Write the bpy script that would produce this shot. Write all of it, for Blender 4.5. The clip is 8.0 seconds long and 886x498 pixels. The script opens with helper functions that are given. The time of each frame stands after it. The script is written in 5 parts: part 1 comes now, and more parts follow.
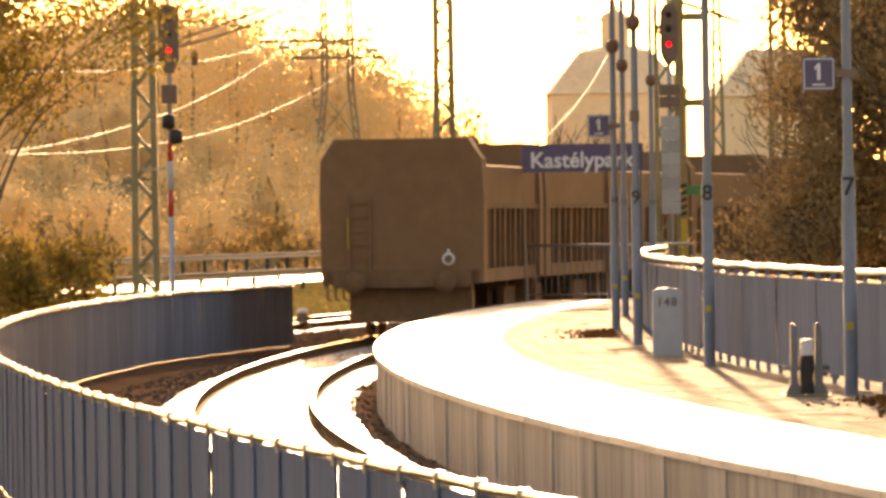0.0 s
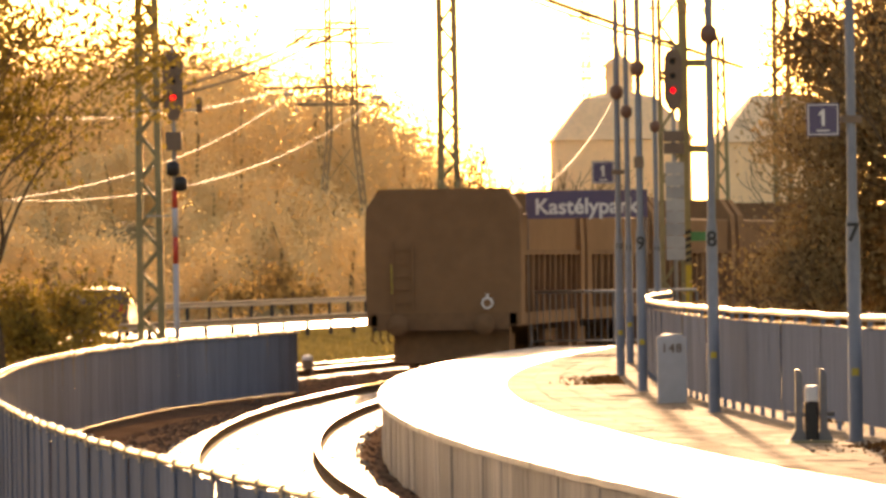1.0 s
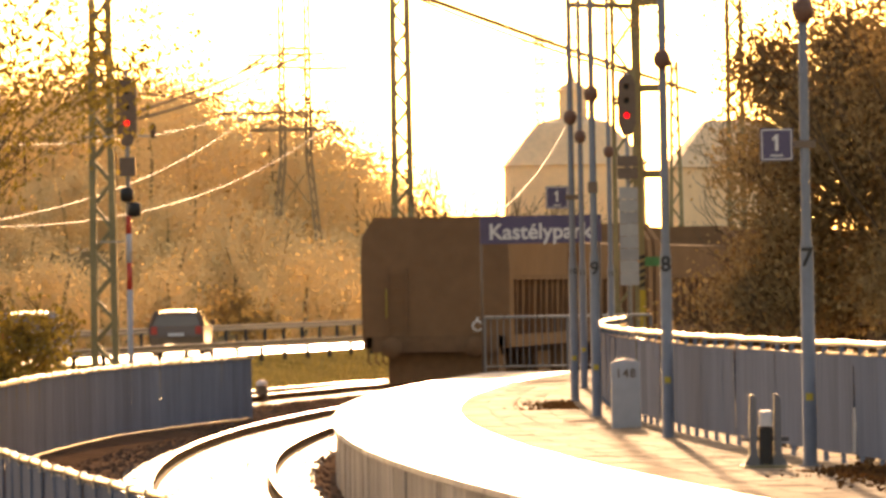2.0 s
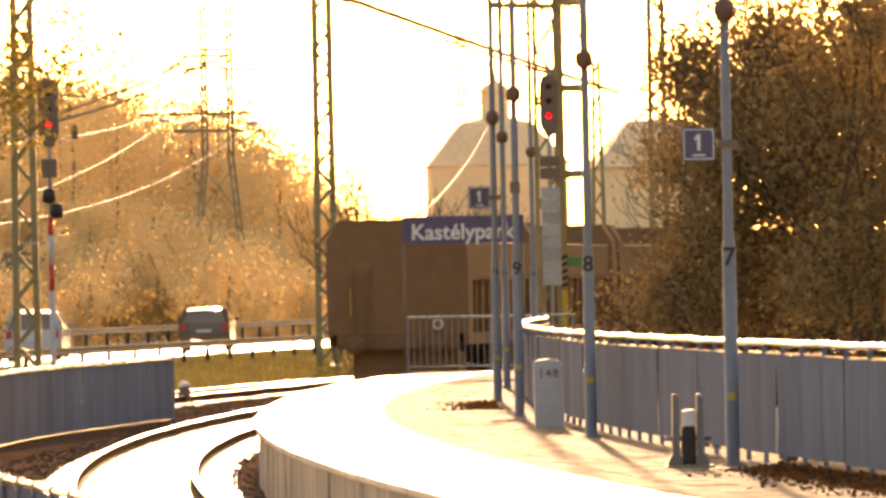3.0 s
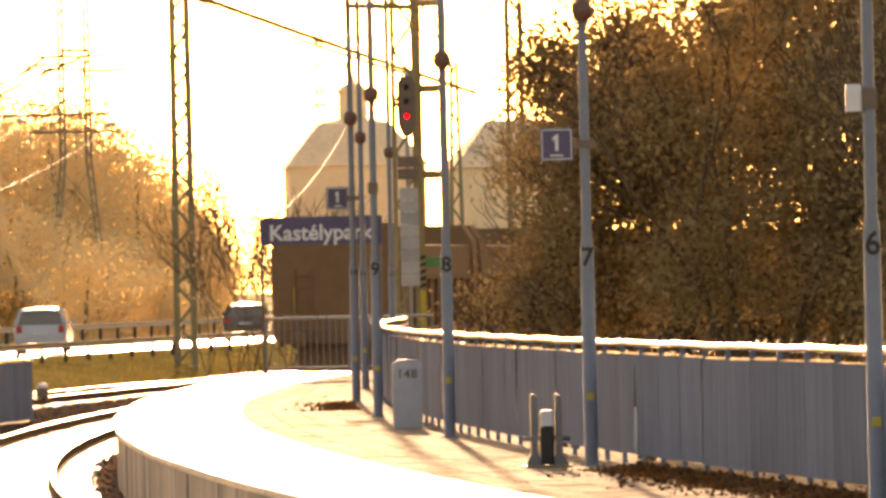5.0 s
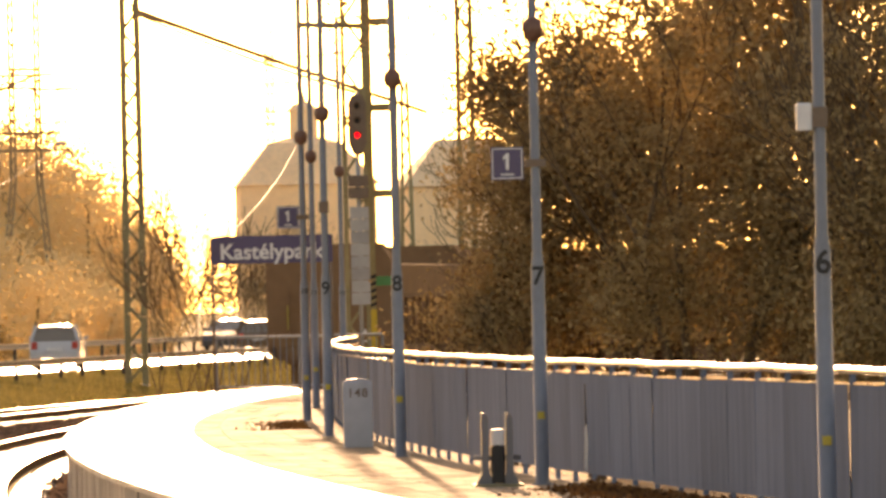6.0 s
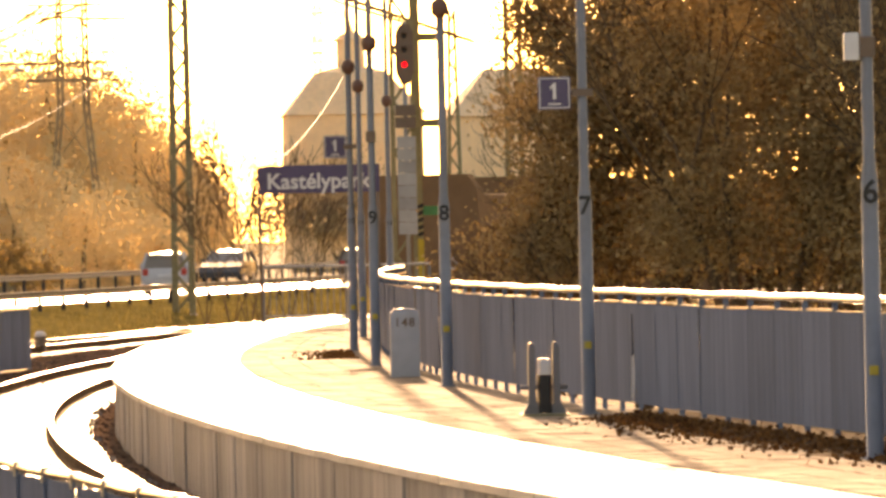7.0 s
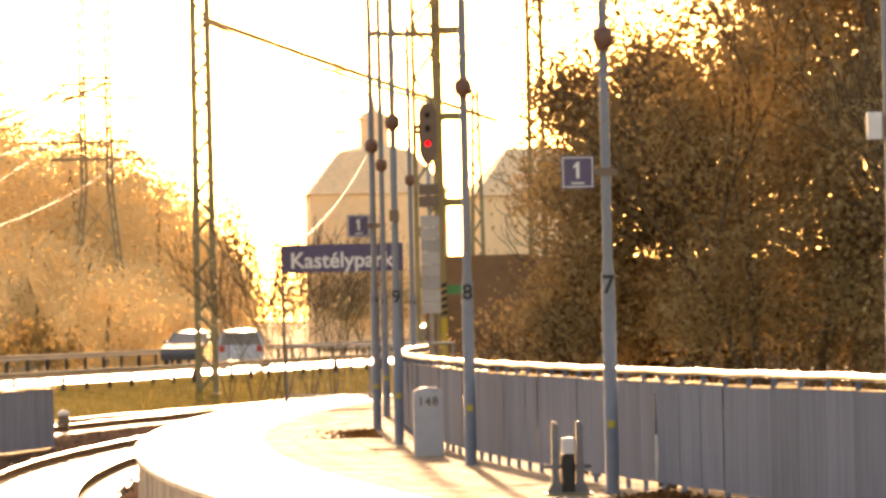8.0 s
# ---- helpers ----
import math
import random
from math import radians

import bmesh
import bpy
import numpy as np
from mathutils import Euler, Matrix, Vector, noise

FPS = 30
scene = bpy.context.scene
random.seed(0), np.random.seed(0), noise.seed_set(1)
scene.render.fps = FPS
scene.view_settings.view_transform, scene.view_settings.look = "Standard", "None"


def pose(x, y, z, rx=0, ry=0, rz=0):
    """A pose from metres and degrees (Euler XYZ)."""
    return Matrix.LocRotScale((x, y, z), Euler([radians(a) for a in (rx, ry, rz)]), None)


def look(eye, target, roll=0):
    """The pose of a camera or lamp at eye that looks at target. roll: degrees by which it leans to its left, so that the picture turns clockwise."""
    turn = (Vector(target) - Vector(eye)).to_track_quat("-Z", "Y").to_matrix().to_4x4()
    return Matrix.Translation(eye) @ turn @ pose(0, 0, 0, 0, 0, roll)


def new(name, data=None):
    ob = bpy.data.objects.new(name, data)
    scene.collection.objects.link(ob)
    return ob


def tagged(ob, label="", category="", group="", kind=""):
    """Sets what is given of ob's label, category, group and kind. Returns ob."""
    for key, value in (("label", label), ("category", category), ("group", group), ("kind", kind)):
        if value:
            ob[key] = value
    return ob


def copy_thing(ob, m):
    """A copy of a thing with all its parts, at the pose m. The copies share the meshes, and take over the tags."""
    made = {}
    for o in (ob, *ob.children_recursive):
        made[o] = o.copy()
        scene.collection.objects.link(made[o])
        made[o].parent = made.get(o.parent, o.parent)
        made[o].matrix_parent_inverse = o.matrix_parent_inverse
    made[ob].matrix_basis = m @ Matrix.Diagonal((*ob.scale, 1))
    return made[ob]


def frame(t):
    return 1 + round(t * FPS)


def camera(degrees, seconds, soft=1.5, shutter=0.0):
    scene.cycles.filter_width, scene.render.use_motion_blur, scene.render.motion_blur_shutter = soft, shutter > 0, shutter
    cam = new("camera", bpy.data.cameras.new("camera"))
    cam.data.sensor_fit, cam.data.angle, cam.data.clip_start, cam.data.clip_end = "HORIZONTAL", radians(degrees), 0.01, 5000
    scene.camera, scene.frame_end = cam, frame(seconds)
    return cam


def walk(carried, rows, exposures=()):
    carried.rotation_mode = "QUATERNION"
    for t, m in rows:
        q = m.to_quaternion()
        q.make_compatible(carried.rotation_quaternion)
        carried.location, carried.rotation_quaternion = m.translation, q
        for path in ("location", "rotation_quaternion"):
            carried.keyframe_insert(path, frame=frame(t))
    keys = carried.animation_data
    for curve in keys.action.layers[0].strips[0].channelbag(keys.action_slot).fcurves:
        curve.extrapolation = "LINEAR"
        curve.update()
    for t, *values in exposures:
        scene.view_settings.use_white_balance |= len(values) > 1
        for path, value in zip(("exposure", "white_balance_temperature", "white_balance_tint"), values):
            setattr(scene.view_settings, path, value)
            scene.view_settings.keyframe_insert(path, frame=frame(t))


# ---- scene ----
# ---------------------------------------------------------------- camera
# A long lens on a stand beside the line: it only pans and tilts. Seconds, yaw, pitch, roll in degrees.
EYE = 2.28
ROWS = [
    (0.0, 1.783, -0.250, 0.87), (0.1, 1.810, -0.441, 0.95), (0.2, 1.817, -0.481, 1.03), (0.3, 1.789, -0.538, 1.09),
    (0.4, 1.754, -0.540, 1.17), (0.5, 1.694, -0.525, 1.25), (0.6, 1.685, -0.492, 1.19), (0.7, 1.712, -0.358, 1.13),
    (0.8, 1.733, -0.215, 1.07), (0.9, 1.762, -0.020, 1.01), (1.0, 1.820, 0.128, 0.95), (1.1, 1.919, 0.318, 0.96),
    (1.2, 1.923, 0.368, 0.97), (2.3, 1.195, 0.317, 1.05), (2.4, 1.113, 0.334, 1.06), (2.5, 1.024, 0.347, 1.07),
    (2.6, 0.985, 0.360, 1.09), (2.7, 0.911, 0.365, 1.12), (2.8, 0.869, 0.365, 1.14), (2.9, 0.845, 0.351, 1.16),
    (3.0, 0.818, 0.319, 1.18), (3.1, 0.757, 0.318, 1.18), (3.2, 0.720, 0.313, 1.18), (3.3, 0.641, 0.294, 1.17),
    (3.4, 0.562, 0.287, 1.17), (3.5, 0.405, 0.252, 1.15), (3.6, 0.289, 0.258, 1.15), (3.7, 0.213, 0.255, 1.16),
    (3.8, 0.186, 0.254, 1.16), (3.9, 0.200, 0.233, 1.16), (4.0, 0.171, 0.236, 1.16), (4.1, 0.115, 0.259, 1.15),
    (4.2, 0.098, 0.286, 1.14), (4.3, 0.059, 0.330, 1.14), (4.4, 0.023, 0.360, 1.12), (4.5, 0.011, 0.373, 1.11),
    (4.6, -0.008, 0.376, 1.15), (4.7, -0.059, 0.368, 1.19), (4.8, -0.098, 0.345, 1.23), (4.9, -0.206, 0.305, 1.27),
    (5.0, -0.332, 0.299, 1.30), (5.1, -0.538, 0.265, 1.29), (5.2, -0.641, 0.246, 1.27), (6.3, -0.734, 0.488, 1.32),
    (6.4, -0.651, 0.400, 1.25), (6.5, -0.559, 0.193, 1.18), (6.6, -0.536, 0.076, 1.20), (6.7, -0.484, -0.124, 1.22),
    (6.8, -0.425, -0.182, 1.24), (6.9, -0.351, -0.176, 1.27), (7.0, -0.351, -0.119, 1.29), (7.1, -0.359, 0.051, 1.27),
    (7.2, -0.369, 0.220, 1.25), (7.3, -0.400, 0.504, 1.23), (7.4, -0.403, 0.581, 1.21), (7.5, -0.358, 0.531, 1.19),
    (7.6, -0.279, 0.496, 1.21), (7.7, -0.186, 0.493, 1.23), (7.8, -0.137, 0.489, 1.25), (7.9, -0.128, 0.504, 1.27),
    (8.0, -0.161, 0.527, 1.28),
]
cam = camera(7.18, 8.0, soft=3.2)
EXPOSURE = 1.3
walk(cam, [(t, pose(0, 0, EYE, 90 + pitch, roll, yaw)) for t, yaw, pitch, roll in ROWS],
     exposures=[(t, EXPOSURE + more, 10600, 30) for t, more in ((0.0, 0.1), (0.5, 0.05), (1.0, -0.1), (2.5, -0.12), (3.0, 0.06), (4.0, 0.0), (6.9, 0.0), (7.4, 0.26), (8.0, 0.36))])

# ---------------------------------------------------------------- light
SUN_TURN, SUN_RISE = -1.4, 11.0      # degrees right of straight ahead, degrees above the horizon
world = bpy.data.worlds.new("world")
scene.world = world
world.use_nodes = True
wn = world.node_tree.nodes
sky = wn.new("ShaderNodeTexSky")
sky.sky_type, sky.sun_disc = "NISHITA", False
sky.sun_elevation, sky.sun_rotation = radians(SUN_RISE), radians(SUN_TURN)
sky.dust_density, sky.air_density, sky.ozone_density = 2.0, 1.0, 1.0
wn["Background"].inputs["Strength"].default_value = 0.15
world.node_tree.links.new(sky.outputs[0], wn["Background"].inputs["Color"])
sun_data = bpy.data.lights.new("sun", "SUN")
sun_data.energy, sun_data.angle, sun_data.color = 3.6, radians(0.6), (1.0, 0.8, 0.56)
sun = new("sun", sun_data)
sun_way = Vector((math.sin(radians(SUN_TURN)) * math.cos(radians(SUN_RISE)),
                  math.cos(radians(SUN_TURN)) * math.cos(radians(SUN_RISE)), math.sin(radians(SUN_RISE))))
sun.matrix_world = look(sun_way * 300, (0, 0, 0))


# ---------------------------------------------------------------- materials
def material(name, base, rough=0.6, metal=0.0, vary=0.25, grain=8.0, stain=0.5, bump=0.2, bump_scale=30.0, spec=0.5, island=0.0, streak=1.0):
    """A surface with stains at a large scale, grain at a small one, and fine relief; streak: how far its marks are drawn out downwards."""
    m = bpy.data.materials.new(name)
    m.use_nodes = True
    nt = m.node_tree
    n, l = nt.nodes, nt.links
    b = n["Principled BSDF"]
    b.inputs["Metallic"].default_value = metal
    b.inputs["Specular IOR Level"].default_value = spec
    co, place, info, far = n.new("ShaderNodeTexCoord"), n.new("ShaderNodeMapping"), n.new("ShaderNodeObjectInfo"), n.new("ShaderNodeMath")
    far.operation, far.inputs[1].default_value = "MULTIPLY", 57.0
    place.inputs["Scale"].default_value = (1, 1, 1 / streak)
    l.new(info.outputs["Random"], far.inputs[0])
    l.new(far.outputs[0], place.inputs["Location"])
    l.new(co.outputs["Object"], place.inputs["Vector"])
    big, small = n.new("ShaderNodeTexNoise"), n.new("ShaderNodeTexNoise")
    big.inputs["Scale"].default_value, small.inputs["Scale"].default_value = stain, grain
    big.inputs["Detail"].default_value, small.inputs["Detail"].default_value = 5, 4
    for tex in (big, small):
        l.new(place.outputs[0], tex.inputs["Vector"])
    add = n.new("ShaderNodeMath")
    add.operation = "ADD"
    l.new(big.outputs["Fac"], add.inputs[0])
    l.new(small.outputs["Fac"], add.inputs[1])
    ramp = n.new("ShaderNodeMapRange")
    ramp.inputs["From Min"].default_value, ramp.inputs["From Max"].default_value = 0.6, 1.4
    ramp.inputs["To Min"].default_value, ramp.inputs["To Max"].default_value = 1 - vary, 1 + vary
    l.new(add.outputs[0], ramp.inputs["Value"])
    out = ramp.outputs[0]
    if island:
        geo = n.new("ShaderNodeNewGeometry")
        s2 = n.new("ShaderNodeMath")
        s2.operation = "ADD"
        l.new(info.outputs["Random"], s2.inputs[0])
        l.new(geo.outputs["Random Per Island"], s2.inputs[1])
        fr = n.new("ShaderNodeMath")
        fr.operation = "FRACT"
        l.new(s2.outputs[0], fr.inputs[0])
        mr = n.new("ShaderNodeMapRange")
        mr.inputs["To Min"].default_value, mr.inputs["To Max"].default_value = 1 - island, 1 + island
        l.new(fr.outputs[0], mr.inputs["Value"])
        mu = n.new("ShaderNodeMath")
        mu.operation = "MULTIPLY"
        l.new(out, mu.inputs[0])
        l.new(mr.outputs[0], mu.inputs[1])
        out = mu.outputs[0]
    mix = n.new("ShaderNodeVectorMath")
    mix.operation = "SCALE"
    mix.inputs[0].default_value = base
    l.new(out, mix.inputs["Scale"])
    l.new(mix.outputs[0], b.inputs["Base Color"])
    rr = n.new("ShaderNodeMapRange")
    rr.inputs["To Min"].default_value, rr.inputs["To Max"].default_value = max(0.02, rough - 0.1), min(1, rough + 0.1)
    l.new(small.outputs["Fac"], rr.inputs["Value"])
    l.new(rr.outputs[0], b.inputs["Roughness"])
    if bump:
        t3, bp = n.new("ShaderNodeTexNoise"), n.new("ShaderNodeBump")
        t3.inputs["Scale"].default_value, t3.inputs["Detail"].default_value = bump_scale, 3
        bp.inputs["Strength"].default_value, bp.inputs["Distance"].default_value = bump, 0.02
        l.new(place.outputs[0], t3.inputs["Vector"])
        l.new(t3.outputs["Fac"], bp.inputs["Height"])
        l.new(bp.outputs["Normal"], b.inputs["Normal"])
    return m


def leaf_material(name, one, two, thin, gloss=0.0):
    """Leaves between two colours that let light through."""
    m = bpy.data.materials.new(name)
    m.use_nodes = True
    n, l = m.node_tree.nodes, m.node_tree.links
    n.remove(n["Principled BSDF"])
    geo, mix = n.new("ShaderNodeNewGeometry"), n.new("ShaderNodeMix")
    mix.data_type = "RGBA"
    mix.inputs[6].default_value, mix.inputs[7].default_value = (*one, 1), (*two, 1)
    l.new(geo.outputs["Random Per Island"], mix.inputs[0])
    d, t, g = n.new("ShaderNodeBsdfDiffuse"), n.new("ShaderNodeBsdfTranslucent"), n.new("ShaderNodeBsdfGlossy")
    s, s2 = n.new("ShaderNodeMixShader"), n.new("ShaderNodeMixShader")
    l.new(mix.outputs[2], d.inputs["Color"])
    l.new(mix.outputs[2], t.inputs["Color"])
    g.inputs["Roughness"].default_value = 0.45
    s.inputs[0].default_value, s2.inputs[0].default_value = thin, gloss
    l.new(d.outputs[0], s.inputs[1])
    l.new(t.outputs[0], s.inputs[2])
    l.new(s.outputs[0], s2.inputs[1])
    l.new(g.outputs[0], s2.inputs[2])
    l.new(s2.outputs[0], n["Material Output"].inputs["Surface"])
    return m


def glow_material(name, colour, strength):
    m = bpy.data.materials.new(name)
    m.use_nodes = True
    b = m.node_tree.nodes["Principled BSDF"]
    b.inputs["Base Color"].default_value = (*colour, 1)
    b.inputs["Emission Color"].default_value = (*colour, 1)
    b.inputs["Emission Strength"].default_value = strength
    return m


M_GROUND = material("soil_grass", (0.14, 0.11, 0.045), 0.95, grain=3, stain=0.15, vary=0.45, bump=0.6, bump_scale=12, spec=0.1)
M_GRASS = material("dry_grass", (0.23, 0.178, 0.062), 1.0, grain=5, stain=0.4, vary=0.5, bump=0.6, bump_scale=15, spec=0.0)
M_BALLAST = material("ballast_stone", (0.2, 0.16, 0.13), 0.5, grain=20, stain=1.0, vary=0.35, bump=0.8, bump_scale=25, island=0.35)
M_SHOULDER = material("dark_ballast", (0.15, 0.095, 0.065), 1.0, grain=20, stain=1.0, vary=0.4, bump=0.9, bump_scale=25, spec=0.0, island=0.3)
M_SLEEPER = material("sleeper_concrete", (0.38, 0.35, 0.31), 0.45, grain=15, stain=2, vary=0.25, bump=0.3, island=0.15)
M_SOIL = material("damp_soil", (0.085, 0.05, 0.028), 0.95, grain=25, stain=3, vary=0.4, bump=0.8, bump_scale=30, spec=0.02)
M_RAIL = material("rail_rust", (0.11, 0.062, 0.034), 0.95, grain=20, stain=2, vary=0.3, spec=0.05)
M_RAILHEAD = material("rail_head_steel", (0.6, 0.57, 0.53), 0.22, metal=1.0, grain=30, stain=2, vary=0.1, bump=0.05)
M_SLAB = material("edge_slab_concrete", (0.55, 0.52, 0.46), 0.38, grain=14, stain=0.6, vary=0.14, bump=0.15, island=0.08)
M_PAVING = material("block_paving", (0.33, 0.255, 0.19), 0.85, grain=9, stain=0.5, vary=0.25, bump=0.5, bump_scale=14, spec=0.05, island=0.3)
M_PANEL = material("edge_panel_concrete", (0.34, 0.3, 0.26), 0.7, grain=14, stain=4.0, vary=0.55, bump=0.3, island=0.22, streak=14.0)
M_SHEET = material("galvanised_sheet", (0.135, 0.176, 0.248), 0.9, metal=0.0, grain=6, stain=1.2, vary=0.2, bump=0.05, spec=0.03, island=0.09, streak=5.0)
M_GALV = material("galvanised_steel", (0.16, 0.165, 0.18), 0.5, metal=0.2, grain=12, stain=2, vary=0.15, bump=0.05)
M_TUBE = material("rail_tube_steel", (0.4, 0.38, 0.35), 0.3, metal=0.8, grain=12, stain=2, vary=0.1, bump=0.03)
M_POST = material("lamp_post_grey", (0.16, 0.185, 0.225), 0.5, metal=0.0, grain=10, stain=1.5, vary=0.15, bump=0.08)
# dark plastic, lifted to brown for the haze over the distant signals
M_DARK = material("dark_plastic", (0.15, 0.1, 0.07), 0.5, grain=10, vary=0.2, bump=0.05)
M_SPEAKER = material("red_brown_plastic", (0.16, 0.075, 0.05), 0.5, grain=10, vary=0.2, bump=0.05)
M_BLACK = material("black_paint", (0.012, 0.012, 0.013), 0.5, grain=10, vary=0.2, bump=0.05)
M_GREENSTEEL = material("green_painted_steel", (0.22, 0.19, 0.1), 0.5, metal=0.1, grain=10, stain=1.2, vary=0.3, bump=0.1)
M_BLUE = material("blue_enamel", (0.07, 0.055, 0.125), 0.35, grain=4, stain=1, vary=0.12, bump=0.02)
M_WHITE = material("white_paint", (0.62, 0.62, 0.63), 0.45, grain=8, stain=2, vary=0.08, bump=0.03)
M_STONE = material("white_painted_concrete", (0.4, 0.43, 0.48), 0.6, grain=9, stain=3, vary=0.1, bump=0.1)
M_RED = material("red_paint", (0.55, 0.05, 0.03), 0.45, grain=8, stain=2, vary=0.12, bump=0.03)
M_YELLOW = material("yellow_paint", (0.42, 0.33, 0.04), 0.5, grain=8, stain=2, vary=0.15, bump=0.03)
M_GREY = material("grey_board", (0.34, 0.34, 0.33), 0.6, grain=5, stain=1.5, vary=0.15, bump=0.05, island=0.12)
# wagon browns include haze: both lightened, the underframe brought near the body
M_WAGON = material("wagon_brown", (0.225, 0.13, 0.074), 0.9, grain=3, stain=0.5, vary=0.13, bump=0.12, bump_scale=6, spec=0.06)
M_WAGON2 = material("wagon_under", (0.19, 0.11, 0.064), 0.9, grain=5, stain=1, vary=0.2, bump=0.2, spec=0.08)
M_ROAD = material("road_asphalt", (0.07, 0.068, 0.065), 0.3, grain=12, stain=0.3, vary=0.2, bump=0.1, bump_scale=40)
M_CARWHITE = material("car_white", (0.5, 0.51, 0.53), 0.12, grain=2, vary=0.03, bump=0)
M_CARDARK = material("car_dark", (0.15, 0.1, 0.07), 0.12, grain=2, vary=0.05, bump=0)
M_CARGREY = material("car_silver", (0.16, 0.15, 0.15), 0.18, metal=0.5, grain=2, vary=0.05, bump=0)
# window colour is lightened for haze and the sky mirrored in the panes
M_GLASS = material("car_glass", (0.22, 0.19, 0.16), 0.08, grain=2, vary=0.05, bump=0)
M_RUBBER = material("tyre_rubber", (0.02, 0.02, 0.02), 0.8, grain=9, vary=0.2)
M_BARK = material("bark", (0.16, 0.11, 0.07), 0.9, grain=14, stain=2, vary=0.4, bump=0.8, bump_scale=18, spec=0.15)
# distant plaster and tiles: one pale cream, with the haze in the base colour
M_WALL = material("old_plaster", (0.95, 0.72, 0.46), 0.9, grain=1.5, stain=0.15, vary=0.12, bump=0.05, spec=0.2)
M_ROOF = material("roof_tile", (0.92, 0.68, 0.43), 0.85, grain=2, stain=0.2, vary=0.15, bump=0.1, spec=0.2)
M_PYLON = material("pylon_steel", (0.36, 0.265, 0.165), 0.8, grain=3, vary=0.2, bump=0, spec=0.0)
M_GUARD = material("guard_rail_zinc", (0.2, 0.16, 0.12), 0.62, metal=0.1, grain=6, stain=1, vary=0.2, bump=0.05)
# matte wire whose pale colour carries the shine of the power lines
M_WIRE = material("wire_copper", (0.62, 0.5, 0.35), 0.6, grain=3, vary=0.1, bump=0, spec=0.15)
M_GLASSY = material("glass_insulator", (0.6, 0.6, 0.55), 0.1, grain=3, vary=0.1, bump=0)
M_LEAF_RIGHT = leaf_material("leaf_brown_green", (0.31, 0.2, 0.093), (0.45, 0.315, 0.15), 0.27, 0.02)
M_LEAF_LEFT = leaf_material("leaf_yellow_green", (0.25, 0.18, 0.05), (0.42, 0.3, 0.08), 0.42)
# far bushes and tree line: leaf colour lightened to stand for haze
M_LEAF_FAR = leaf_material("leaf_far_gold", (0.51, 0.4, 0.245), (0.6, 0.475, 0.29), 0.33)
# woods on the hill: haze is put into the very pale leaf colour
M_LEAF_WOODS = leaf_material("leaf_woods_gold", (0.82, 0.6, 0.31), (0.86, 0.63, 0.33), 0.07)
M_LEAF_BUSH = leaf_material("leaf_rust", (0.3, 0.19, 0.08), (0.5, 0.33, 0.13), 0.5)
M_LEAF_GROUND = leaf_material("leaf_litter", (0.08, 0.04, 0.02), (0.2, 0.1, 0.04), 0.1)
M_GRASSBLADE = leaf_material("grass_blade", (0.17, 0.13, 0.04), (0.36, 0.27, 0.09), 0.3)
M_REDLIGHT = glow_material("red_signal_light", (1.0, 0.01, 0.02), 1.6)


